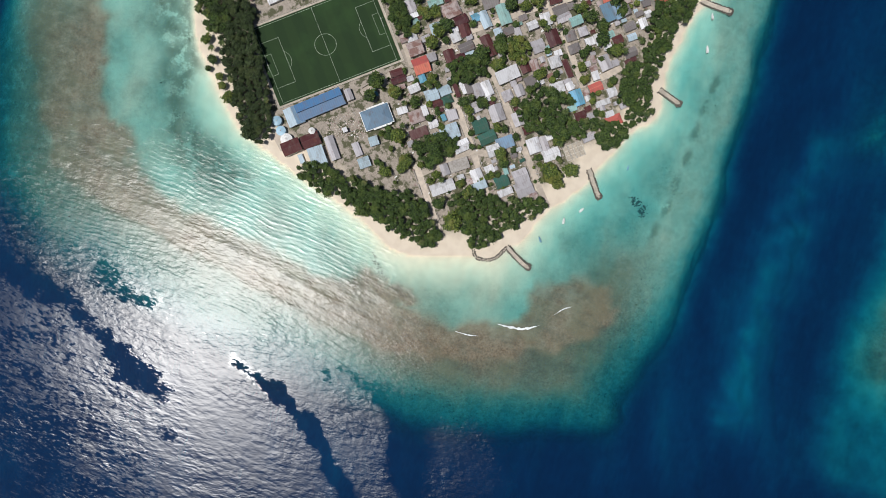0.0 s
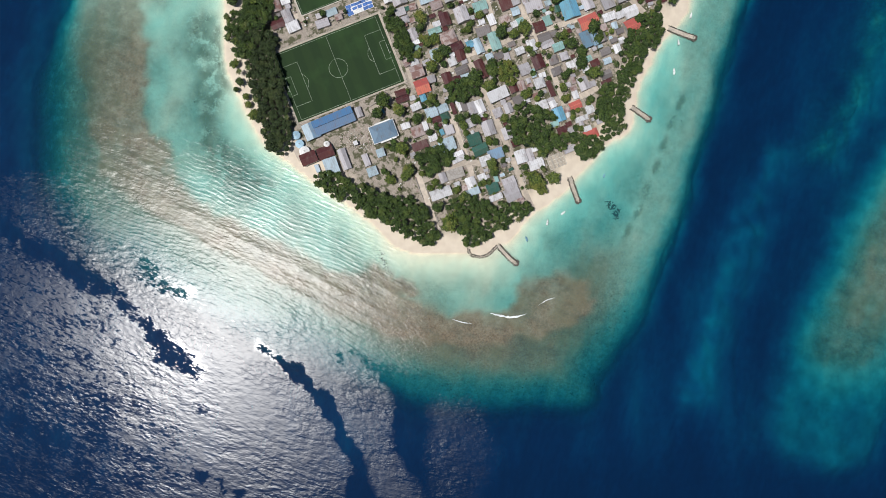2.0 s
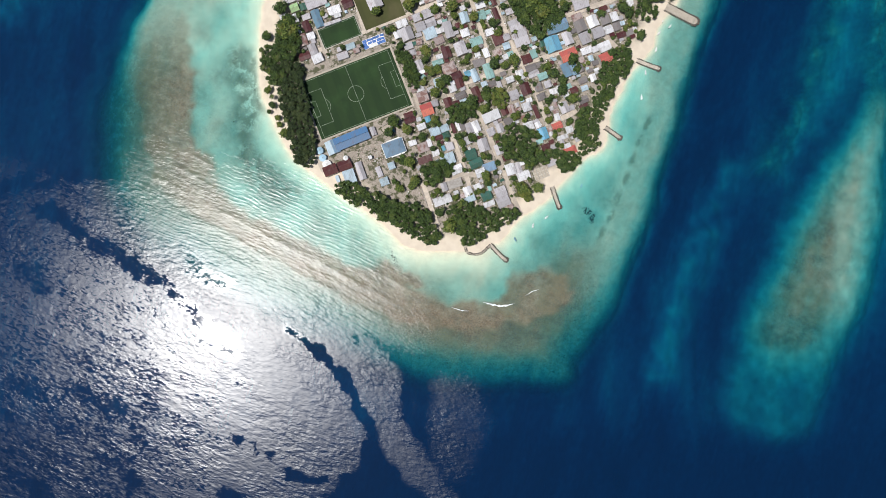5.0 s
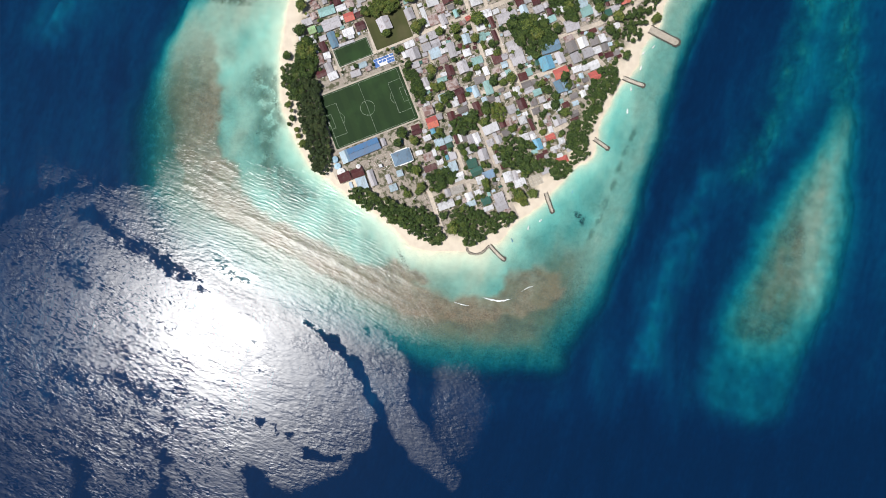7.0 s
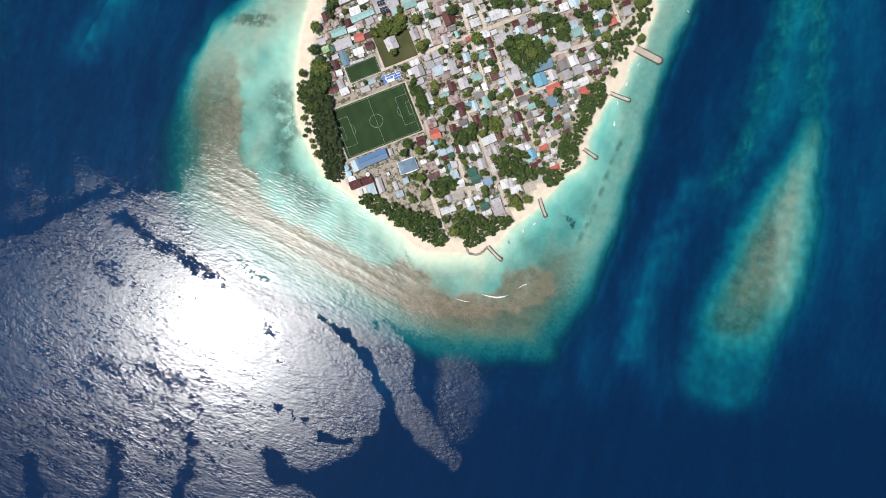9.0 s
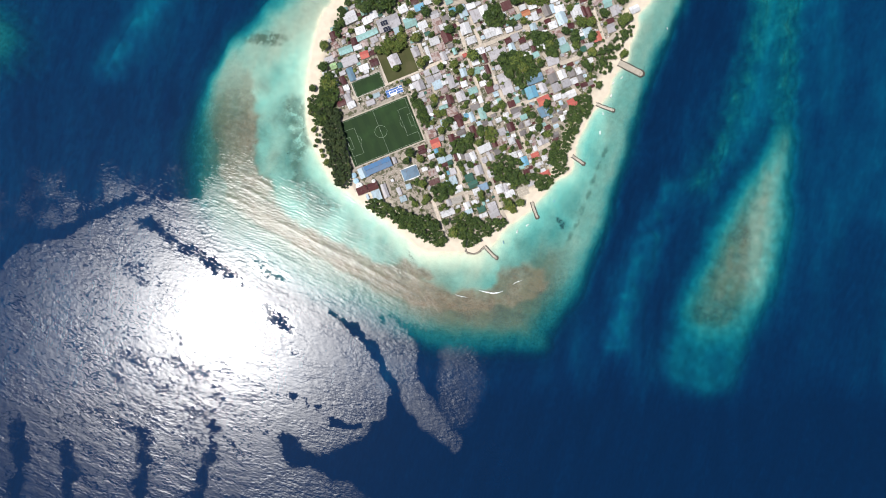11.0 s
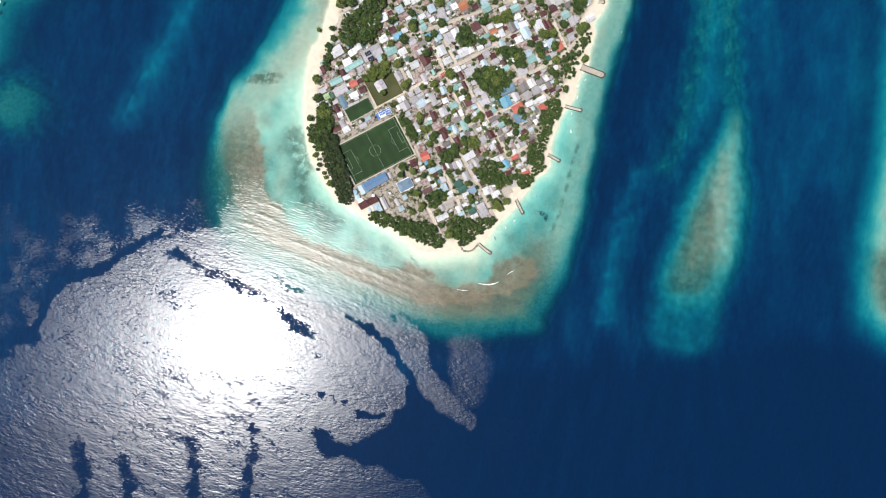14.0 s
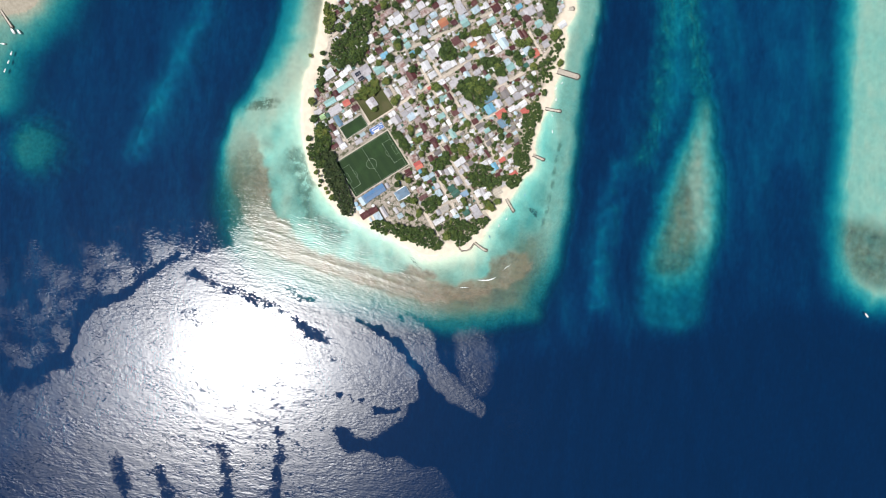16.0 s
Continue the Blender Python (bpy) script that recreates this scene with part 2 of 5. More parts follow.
# the land runs on to the north, out of sight
ISLAND = smooth(COAST + [(322, 470), (270, 570), (150, 640), (20, 640), (-80, 580)])
SHELF = smooth(REEF + [(370, 480), (310, 610), (160, 690), (10, 690), (-120, 620)])
ISLET = smooth(NW_ISLET)


def survey(x, y):
    """Height of the ground and the cover on it at the points x, y."""
    wx, wy = x + 4 * ripple(x, y, 70, 1) + 2.0 * ripple(x, y, 16, 8), y + 4 * ripple(x, y, 70, 2) + 2.0 * ripple(x, y, 16, 9)
    land = signed(x + 1.2 * ripple(x, y, 25, 3), y, ISLAND)
    edge = signed(wx + 14 * step(-290, -330, x), wy, SHELF)
    width = 60 - 44 * step(120, 215, x + 0.35 * y) - 14 * step(-200, -320, x) - 20 * step(120, 330, y) * step(-200, -320, x)
    rim = 1 - step(-6, 4, signed(wx + 3 * ripple(x, y, 9, 19) + 9 * ripple(x, y, 42, 27), wy + 5 * ripple(x, y, 42, 28), smooth(RIM)))
    rim = np.maximum(rim, 1 - step(-4, 4, signed(wx, wy, smooth([(-47, -28), (-30, -27), (-15, -36), (-14, -48), (-30, -46), (-46, -38)]))))
    rim = rim * (0.3 + 0.7 * step(5, 48, -edge)) * (1 - 0.65 * step(185, 290, y))
    weed = (1 - step(-10, 8, signed(wx, wy, smooth(WEED)))) * (0.65 + 0.35 * ripple(x, y, 20, 4))
    tip = np.exp(-(((x - 5) / 70) ** 2 + ((y + 20) / 55) ** 2))
    lagoon = 0.5 + (1.9 + 1.3 * step(40, 130, x)) * (1 - np.exp(-np.maximum(land, 0) / (15 - 6 * step(-60, -140, x) - 6 * step(90, 150, x) + 24 * tip))) + 0.5 * ripple(x, y, 60, 5) * step(5, 40, land)
    lagoon = lagoon * (1 - 0.7 * rim) + 0.2 * rim
    slope = step(-1, 0, edge / width)
    east = step(120, 215, x + 0.35 * y)
    outer = step(-1.5, -0.8, edge / (width * 0.85 + 18))
    lagoon = lagoon * (1 - (0.5 - 0.2 * east) * outer)
    west = step(-262, -345, x - 0.12 * y)
    sunk = np.maximum(west, 0.9 * step(-30, -110, x)) * (1 - 0.75 * step(150, 260, y))
    lagoon = lagoon + (0.2 * west + 3.6 * step(-72, -6, edge)) * sunk
    depth = lagoon + (7.5 - 6.0 * east) * slope ** 2.5 + 48 * step(0, 1, (edge + 6 - 3 * east + 5 * west * (1 - step(200, 300, y))) / (58 - 17 * east + 26 * west - 45 * west * step(160, 270, y)))
    pale = step(160, 270, y) * step(-90, -180, x)
    coral = outer * (1.0 - 0.35 * east) * (1 - 0.48 * pale)
    rim = np.maximum(rim, 1.0 * outer * (1 - step(-50, 0, edge)) * (1 - east) * (1 - 0.6 * sunk) * (1 - 0.9 * pale))
    coral = np.maximum(coral, (0.58 - 0.25 * pale + 0.3 * ripple(x, y, 50, 17)) * step(5, 38, land) * (1 - step(-5, 25, edge)))
    coral = coral * (1 - step(10, 60, edge))

    far = 37 + 8 * ripple(x * 2.2, y * 0.6, 260, 6) - 5 * ripple(x * 3, y * 0.5, 130, 18) + 38 * step(-180, -330, y) - 9 * step(250, 480, x) * step(-120, 150, y)
    far = far + 16 * np.exp(-((edge - 50) / 36) ** 2) * step(-70, 60, y) * step(100, 200, x)
    far = far - 6 * np.exp(-(to_line(x, y, smooth([(470, 190), (490, 260), (513, 361), (530, 480)], False)) / 26) ** 2)
    for line, w, d in ((RIDGE, 22, 5.5), (RIDGE_W, 26, 8), (STREAK, 28, 13), (STREAK_E, 27, 13), (STREAK_F, 36, 26)):
        off = to_line(x + 9 * ripple(x, y, 60, 7), y, smooth(line, False))
        far = far - (far - d) * np.exp(-(off / w) ** 2) * (0.75 + 0.25 * ripple(x, y, 40, 11))
    lumpy = np.exp(-(np.minimum(to_line(x, y, smooth(RIDGE, False)), to_line(x, y, smooth(RIDGE_W, False))) / 40) ** 2)
    far = far + lumpy * (4 * ripple(x * 1.6, y * 0.7, 24, 39) + 3 * ripple(x, y, 9, 40))
    spot = np.hypot(x + 683, y - 318) + 8 * ripple(x, y, 50, 12)
    far = far - (far - 8) * (1 - step(20, 92, spot + 10 * ripple(x, y, 18, 44)))
    bank = signed(wx, wy, smooth(BANK))
    top = signed(wx, wy, smooth(BANK_TOP))
    bank_depth = 2.1 + 5 * step(-30, -185, y) + 8 * step(-26, 42, top) + 44 * step(-5, 66, bank) + 0.6 * ripple(x, y, 40, 13)
    wide = signed(wx, wy, smooth(FAR_BANK))
    wide_depth = 2.3 + 6 * step(-26, 2, wide) + 44 * step(-10, 75, wide) + 0.4 * ripple(x, y, 60, 14)
    nook = signed(wx, wy, smooth(NW_SHELF))
    islet = signed(wx, wy, ISLET)
    nook_depth = 0.8 + 7 * step(-45, 5, nook) + 2.0 * step(0, 30, islet) + 44 * step(-10, 90, nook)
    depth = np.minimum.reduce([depth, np.maximum(far, 4), bank_depth, wide_depth, nook_depth])
    rim = np.maximum(rim, 1.0 * (1 - step(-14, 10, signed(wx, wy, smooth(BANK_RIM)))))
    rim = np.maximum(rim, 0.45 * (1 - step(-14, 8, top)))
    rim = np.maximum(rim, 1 - step(-22, 18, signed(wx, wy, smooth(FAR_RIM))))
    coral = np.maximum(coral, (0.66 + 0.3 * ripple(x, y, 30, 38)) * (1 - step(-5, 70, bank)))
    coral = np.maximum(coral, 0.5 * (1 - step(10, 70, wide)))
    coral = np.maximum(coral, 0.8 * (1 - step(10, 70, nook)))
    bare = np.exp(-(to_line(x + 5 * ripple(x, y, 30, 35), y, np.array([(500, 128), (496, 70), (484, 0), (468, -55)])) / 13) ** 2)
    coral, rim = coral * (1 - 0.2 * bare), rim * (1 - 0.5 * bare)
    weed = np.maximum(weed, 0.6 * outer * west * (1 - step(-5, 30, edge)) * (1 - pale))
    reach = np.exp(-(np.minimum(to_line(x, y, smooth(RIDGE, False)), to_line(x, y, smooth(RIDGE_W, False))) / 28) ** 2)
    coral = np.maximum(coral, 0.9 * reach)
    coral = np.maximum(coral, 1 - step(30, 90, spot))
    wet = step(-2, 6, land)
    coral, rim, weed = coral * wet, rim * wet, weed * wet
    for sx, sy in ((190, 20), (200, 39), (208, 60), (217, 82), (225, 104), (234, 126), (242, 146)):
        u, v = (x - sx) * 0.92 - (y - sy) * 0.39, (x - sx) * 0.39 + (y - sy) * 0.92
        weed = np.maximum(weed, 0.62 * (1 - step(0.55, 1.25, np.hypot(u / 3.6, v / 9.0) + 0.25 * ripple(x, y, 9, 15))))
    weed = np.maximum(weed, 0.9 * (1 - step(0.4, 1.2, np.hypot((x + 263) / 34, (y - 318) / 12) + 0.35 * ripple(x, y, 14, 43))))
    depth = depth + 1.6 * np.exp(-((x + 188) / 22) ** 2 - ((y - 422) / 9) ** 2)
    z = -depth
    z = np.where(land < 0, np.minimum(1.4, -land * 0.085), z)
    z = np.where(islet < 0, np.minimum(1.4, -islet * 0.06), z)
    town = step(16, 30, -land + 5 * ripple(x, y, 20, 16))
    return z, np.clip(rim, 0, 1), np.clip(weed, 0, 1), np.clip(coral, 0, 1), town


def grid_lines(lo, hi, fine, ends):
    """Even lines between lo and hi, then ever wider ones out to the ends."""
    core, out = list(np.arange(lo, hi + 0.1, fine)), fine
    a, b = lo, hi
    while a > -ends or b < ends:
        out *= 1.5
        a, b = a - out, b + out
        core = [max(a, -ends)] * int(core[0] > -ends) + core + [min(b, ends)] * int(core[-1] < ends)
    return np.array(core)


def sheet(name, xs, ys, z, fields):
    X, Y = np.meshgrid(xs, ys)
    V = np.stack([X.ravel(), Y.ravel(), z.ravel()], 1)
    i = np.arange(len(xs) * len(ys)).reshape(len(ys), len(xs))
    F = np.stack([i[:-1, :-1], i[:-1, 1:], i[1:, 1:], i[1:, :-1]], -1).reshape(-1, 4)
    me = mesh_of(name, V, F, True)
    for key, values in fields.items():
        me.attributes.new(key, "FLOAT", "POINT").data.foreach_set("value", values.ravel().astype(np.float32))
    return me


def mesh_of(name, V, F, soft=False):
    """A mesh from arrays of places and of faces with equally many corners."""
    me = bpy.data.meshes.new(name)
    n = F.shape[1]
    me.vertices.add(len(V)), me.loops.add(F.size), me.polygons.add(len(F))
    me.vertices.foreach_set("co", np.asarray(V, np.float32).ravel())
    me.loops.foreach_set("vertex_index", F.ravel().astype(np.int32))
    me.polygons.foreach_set("loop_start", np.arange(0, F.size, n, dtype=np.int32))
    me.polygons.foreach_set("use_smooth", np.full(len(F), soft))
    me.update(calc_edges=True)
    return me


# ---- ground and water ----
k = Nodes("sand_reef_and_village_ground")
rim, weed, coral, town = (k.attr(a) for a in ("rim", "weed", "coral", "town"))
fine, mid, broad = k.noise(0.55, 6, None, 0.7), k.noise(0.11, 5), k.noise(0.02, 4)
sand = k.mix(k.ramp(mid, 0.3, 0.7), (0.74, 0.65, 0.53), (0.66, 0.57, 0.46))
dirt = k.mix(k.ramp(fine, 0.3, 0.7), (0.43, 0.375, 0.32), (0.275, 0.24, 0.205))
dirt = k.mix(k.math("MULTIPLY", k.ramp(k.noise(0.14, 5, None, 0.65), 0.47, 0.57), 0.85), dirt, (0.058, 0.068, 0.027))
col = k.mix(town, sand, dirt)
rubble = k.mix(k.ramp(k.math("ADD", k.math("MULTIPLY", fine, 0.45), k.math("MULTIPLY", k.noise(0.2, 6, None, 0.7), 0.55)), 0.38, 0.62), (0.12, 0.115, 0.085), (0.28, 0.255, 0.20))
spots = k.n("TexVoronoi", {"Vector": k.pos(), "Scale": 0.22, "Randomness": 1.0}, feature="F1").outputs["Distance"]
heads = k.math("MULTIPLY", k.math("SUBTRACT", 1.0, k.ramp(k.math("ADD", spots, k.math("MULTIPLY", fine, 0.5)), 0.36, 0.52)), k.ramp(mid, 0.42, 0.6))
rubble = k.mix(heads, rubble, (0.065, 0.065, 0.048))
col = k.mix(k.math("MULTIPLY", coral, 0.88), col, rubble)
brown = k.mix(k.ramp(fine, 0.35, 0.65), (0.15, 0.098, 0.068), (0.265, 0.185, 0.132))
brown = k.mix(k.ramp(broad, 0.42, 0.62), brown, (0.19, 0.145, 0.095))
brown = k.mix(k.math("MULTIPLY", k.ramp(k.noise(0.06, 6, k.pos(-66, (1, 0.35, 1)), 0.65), 0.45, 0.65), 0.6), brown, (0.095, 0.085, 0.065))
col = k.mix(k.math("MULTIPLY", rim, k.math("ADD", 0.25, k.math("MULTIPLY", k.noise(0.09, 6, None, 0.7), 1.1)), True), col, brown)
col = k.mix(k.math("MULTIPLY", weed, k.math("MULTIPLY", k.ramp(k.noise(0.09, 8, None, 0.78), 0.38, 0.53), 0.95)), col, (0.115, 0.108, 0.072))
GROUND = k.done(col, 0.95, k.bump(fine, 0.08, 0.2), 0, 0.2)

k = Nodes("sea_water")
wind, swell, front = k.attr("wind"), k.attr("swell"), k.attr("front")
uneven = k.math("ADD", k.noise(0.016, 8, k.pos(14, (2.6, 0.7, 1)), 0.66), k.math("MULTIPLY", k.noise(0.10, 6, k.pos(14, (1.3, 0.7, 1)), 0.65), 0.5))
depth = k.math("MULTIPLY", k.attr("depth"), k.math("ADD", 0.12, k.math("MULTIPLY", uneven, 1.18)))
tint = k.n("CombineColor", {i: k.math("POWER", math.exp(-a), depth) for i, a in enumerate((0.25, 0.060, 0.040))}).outputs[0]
body = k.math("SUBTRACT", 1.0, k.math("POWER", math.exp(-0.075), depth))
scatter = k.mix(body, (0, 0, 0), (0.0012, 0.0145, 0.0475))
gust = k.ramp(k.noise(0.011, 5, k.pos(20, (1, 1.9, 1)), 0.6), 0.40, 0.60)
ragged = k.math("SUBTRACT", k.noise(0.04, 4, k.pos(24, (0.7, 1.3, 1)), 0.6), 0.5)
flecks = k.math("SUBTRACT", k.noise(0.2, 3, k.pos(24, (0.7, 1.3, 1)), 0.6), 0.5)
specks = k.math("SUBTRACT", k.noise(0.45, 2, k.pos(24, (0.5, 1.4, 1)), 0.6), 0.5)
edge = k.math("ADD", k.math("ADD", k.math("MULTIPLY", ragged, 1.0), k.math("MULTIPLY", flecks, 1.25)), k.math("MULTIPLY", specks, 1.2))
blown = k.math("MAXIMUM", k.ramp(k.math("ADD", k.math("SUBTRACT", k.math("MULTIPLY", wind, 1.3), 0.02), edge), 0.10, 0.56), k.math("MULTIPLY", swell, 0.85))
breeze = k.math("MULTIPLY", k.math("MULTIPLY", blown, wind), k.math("ADD", 0.45, k.math("MULTIPLY", gust, 0.7)))
chop = k.noise(0.23, 2.5, k.pos(20, (0.62, 1.3, 1)), 0.5, 0.3)
long_chop = k.noise(0.075, 2, k.pos(24, (0.6, 1.3, 1)), 0.4, 0.3)
bend = k.n("VectorMath", {0: k.n("TexNoise", {"Vector": k.pos(), "Scale": 0.009, "Detail": 3.0}).outputs["Color"], 1: (34.0, 34.0, 0.0)}, operation="MULTIPLY").outputs[0]
curved = k.n("VectorMath", {0: k.pos(), 1: bend}, operation="ADD").outputs[0]
ripples = [k.n("TexWave", {"Vector": k.n("Mapping", {0: curved, "Rotation": (0, 0, radians(a))}).outputs[0], "Scale": f, "Distortion": 5.0, "Detail": 2.0, "Detail Scale": 0.25}, bands_direction="X").outputs[1] for a, f in ((-68, 0.084), (-60, 0.058))]
bands = k.math("ADD", k.math("MULTIPLY", ripples[0], ripples[1]), k.math("MULTIPLY", ripples[0], 0.35))
rollers = k.n("TexWave", {"Vector": k.pos(-63), "Scale": 0.0145, "Distortion": 5.0, "Detail": 2.0, "Detail Scale": 0.25}, bands_direction="X").outputs[1]
waves = k.math("ADD", k.math("MULTIPLY", chop, 0.52), k.math("MULTIPLY", long_chop, 0.66))
bent = k.bump(waves, k.math("ADD", 0.05, breeze), 1.0)
broken = k.ramp(k.noise(0.012, 3, k.pos(-27, (0.5, 2.2, 1))), 0.36, 0.66)
crests = k.math("MULTIPLY", k.math("POWER", rollers, 4.0), k.math("MULTIPLY", broken, front))
lines = k.math("ADD", k.math("MULTIPLY", k.math("MULTIPLY", bands, k.ramp(k.noise(0.03, 3), 0.28, 0.6)), k.math("SUBTRACT", 0.05, k.math("MULTIPLY", front, 0.025))), k.math("MULTIPLY", crests, 0.3))
bent = k.bump(lines, swell, 1.0, bent)
rough = k.math("ADD", k.math("ADD", 0.10, k.math("MULTIPLY", blown, 0.125)), k.math("MULTIPLY", k.math("MULTIPLY", blown, k.math("MAXIMUM", wind, k.math("MULTIPLY", swell, 0.7))), 0.12))
gloss = k.n("BsdfGlossy", {"Color": (1, 1, 1), "Roughness": rough, "Normal": bent}, distribution="BECKMANN")
clear = k.n("AddShader", {0: k.n("BsdfTransparent", {0: tint}).outputs[0], 1: k.n("BsdfDiffuse", {0: scatter}).outputs[0]})
surface = k.n("MixShader", {0: k.math("MULTIPLY", k.n("Fresnel", {"IOR": 1.365}).outputs[0], 1.0), 1: clear.outputs[0], 2: gloss.outputs[0]})
k.t.links.new(surface.outputs[0], k.out.inputs[0])
WATER = k.m

xs, ys = grid_lines(-880, 880, 3, 4500), grid_lines(-520, 640, 3, 4500)
GX, GY = np.meshgrid(xs, ys)
height, rim_f, weed_f, coral_f, town_f = survey(GX, GY)
ground = new("ground", sheet("ground", xs, ys, height, {"rim": rim_f, "weed": weed_f, "coral": coral_f, "town": town_f}))
ground.data.materials.append(GROUND)
tagged(ground, "pale coral sand island and reef floor under clear water", "ground", kind="structure")

RX, RY = GX + 9 * ripple(GX, GY, 60, 21) + 3 * ripple(GX, GY, 17, 36), GY + 9 * ripple(GX, GY, 60, 22) + 3 * ripple(GX, GY, 17, 37)
windy = 1 - step(-6, 10, signed(RX, RY, smooth(WINDY)))
wind_f = windy * (0.64 - 0.16 * step(-210, -350, GX) + 0.05 * step(-480, -620, GX) + 0.34 * np.exp(-((GX + 110) / 90) ** 2 - ((GY + 170) / 80) ** 2))
flecks_nw = step(-340, -430, GX) * (1 - step(60, 200, GY + 0.15 * (GX + 500))) * (1 - windy)
wind_f = np.maximum(wind_f, 0.07 + flecks_nw * (0.33 + 0.3 * ripple(GX, GY, 70, 42)))
wind_f = wind_f * (1 - 0.34 * np.exp(-((GX + 330) / 180) ** 2 - ((GY + 185) / 105) ** 2))
wind_f = np.maximum(wind_f, 0.95 * (1 - step(-12, 20, signed(RX, RY, smooth(GREY_WATER)))))
wind_f = np.maximum(wind_f, 1.25 * (1 - step(8, 24, to_line(RX, RY, smooth([(-58, -135), (-58, -178), (-44, -218), (-14, -256), (14, -286)], False)))))
wind_f = np.maximum(wind_f, 0.07 + 0.42 * np.exp(-((GX - 80) / 70) ** 2 - ((GY + 320) / 80) ** 2))
wind_f = np.maximum(wind_f, 0.35 * np.exp(-((GX + 24) / 9) ** 2 - ((GY + 178) / 16) ** 2))
for line, w, keep in SLICKS:
    off = to_line(GX + 6 * ripple(GX, GY, 26, 23), GY + 6 * ripple(GX, GY, 26, 24), smooth(line, False))
    wind_f = wind_f * (keep + (1 - keep) * step(0.25, 1.5, off / (w * np.maximum(0.4, 0.95 + 0.9 * ripple(GX, GY, 90, 26))) + 0.2 * ripple(GX, GY, 14, 25)))
shallow = step(0.05, 0.5, -height) * (1 - step(4, 12, -height))
swell_f = shallow * (1 - step(60, 190, GY)) * (1 - step(-40, 40, GX))
front = rim_f * (1 - step(-30, 60, GX))
wind_f = np.maximum(wind_f, 0.30 * front + 0.36 * swell_f)
water = new("water", sheet("water", xs, ys, np.zeros(GX.shape), {"depth": np.maximum(-height, 0), "wind": wind_f, "swell": swell_f, "front": front}))
water.data.materials.append(WATER)
tagged(water, "clear turquoise to deep blue sea with sun glitter", "sea", kind="structure")

# ---- building helpers ----
rng = random.Random(7)


MX, MY = np.arange(-240, 360, 1.0), np.arange(-30, 600, 1.0)
MAP_X, MAP_Y = np.meshgrid(MX, MY)
SHORE_MAP = signed(MAP_X, MAP_Y, ISLAND)


def read(chart, x, y):
    """The value of a metre-wide chart of the island at x, y."""
    i, j = int(round(y + 30)), int(round(x + 240))
    return float(chart[i, j]) if 0 <= i < len(MY) and 0 <= j < len(MX) else 99.0


def shore(x, y):
    return read(SHORE_MAP, x, y)


def floor_at(x, y):
    return max(0.0, min(1.4, -shore(x, y) * 0.085))


def holder(name, m, label, category, group=""):
    ob = new(name)
    ob.empty_display_size = 0.5
    ob.matrix_world = m
    return tagged(ob, label, category, group)


def child(name, me, parent, m=None, label=""):
    ob = new(name, me)
    ob.parent = parent
    ob.matrix_local = m or Matrix()
    return tagged(ob, label)


def part(name, bm, material, parent, label="", m=None):
    me = bpy.data.meshes.new(name)
    bm.to_mesh(me), bm.free()
    me.materials.append(material)
    return child(name, me, parent, m, label)


def block(w, d, h, x=0, y=0, z=0, bevel=0.0, turn=0):
    bm = bmesh.new()
    bmesh.ops.create_cube(bm, size=1, matrix=pose(x, y, z + h / 2, 0, 0, turn) @ Matrix.Diagonal((w, d, h, 1)))
    if bevel:
        bmesh.ops.bevel(bm, geom=bm.edges[:], offset=bevel, segments=1, affect="EDGES")
    return bm


def slab(a, b, c, d, thick):
    """A sheet with thickness below the four corners."""
    bm = bmesh.new()
    up = [bm.verts.new(p) for p in (a, b, c, d)]
    dn = [bm.verts.new((p[0], p[1], p[2] - thick)) for p in (a, b, c, d)]
    bm.faces.new(up), bm.faces.new(dn[::-1])
    for i in range(4):
        bm.faces.new((up[i], dn[i], dn[(i + 1) % 4], up[(i + 1) % 4]))
    bmesh.ops.recalc_face_normals(bm, faces=bm.faces[:])
    return bm


MESHES = {}


def shared(key, make, material):
    """One mesh for every part of the same kind and material."""
    key = (key, material.name)
    if key not in MESHES:
        bm = make()
        me = bpy.data.meshes.new(key[0])
        bm.to_mesh(me), bm.free()
        me.materials.append(material)
        MESHES[key] = me
    return MESHES[key]


def gable_slope():
    return slab((-0.5, 0, 1), (-0.5, -0.5, 0), (0.5, -0.5, 0), (0.5, 0, 1), 0.12)


def gable_walls():
    bm = bmesh.new()
    low = [bm.verts.new((x, y, 0)) for x, y in ((-0.5, -0.5), (0.5, -0.5), (0.5, 0.5), (-0.5, 0.5))]
    top = [bm.verts.new((v.co.x, v.co.y, 1)) for v in low]
    e, w = bm.verts.new((0.5, 0, 1.3)), bm.verts.new((-0.5, 0, 1.3))
    for f in ((low[0], low[1], top[1], top[0]), (low[2], low[3], top[3], top[2]), (low[1], low[2], top[2], e, top[1]), (low[3], low[0], top[0], w, top[3])):
        bm.faces.new(f)
    bm.faces.new((top[0], top[1], e, w)), bm.faces.new((top[2], top[3], w, e))
    return bm


def hip_roof():
    bm = bmesh.new()
    low = [bm.verts.new((x, y, 0)) for x, y in ((-0.5, -0.5), (0.5, -0.5), (0.5, 0.5), (-0.5, 0.5))]
    a, b = bm.verts.new((-0.2, 0, 1)), bm.verts.new((0.2, 0, 1))
    for f in ((low[0], low[1], b, a), (low[1], low[2], b), (low[2], low[3], a, b), (low[3], low[0], a)):
        bm.faces.new(f)
    under = [bm.verts.new((v.co.x, v.co.y, -0.12)) for v in low]
    bm.faces.new(under[::-1])
    for i in range(4):
        bm.faces.new((low[i], under[i], under[(i + 1) % 4], low[(i + 1) % 4]))
    return bm


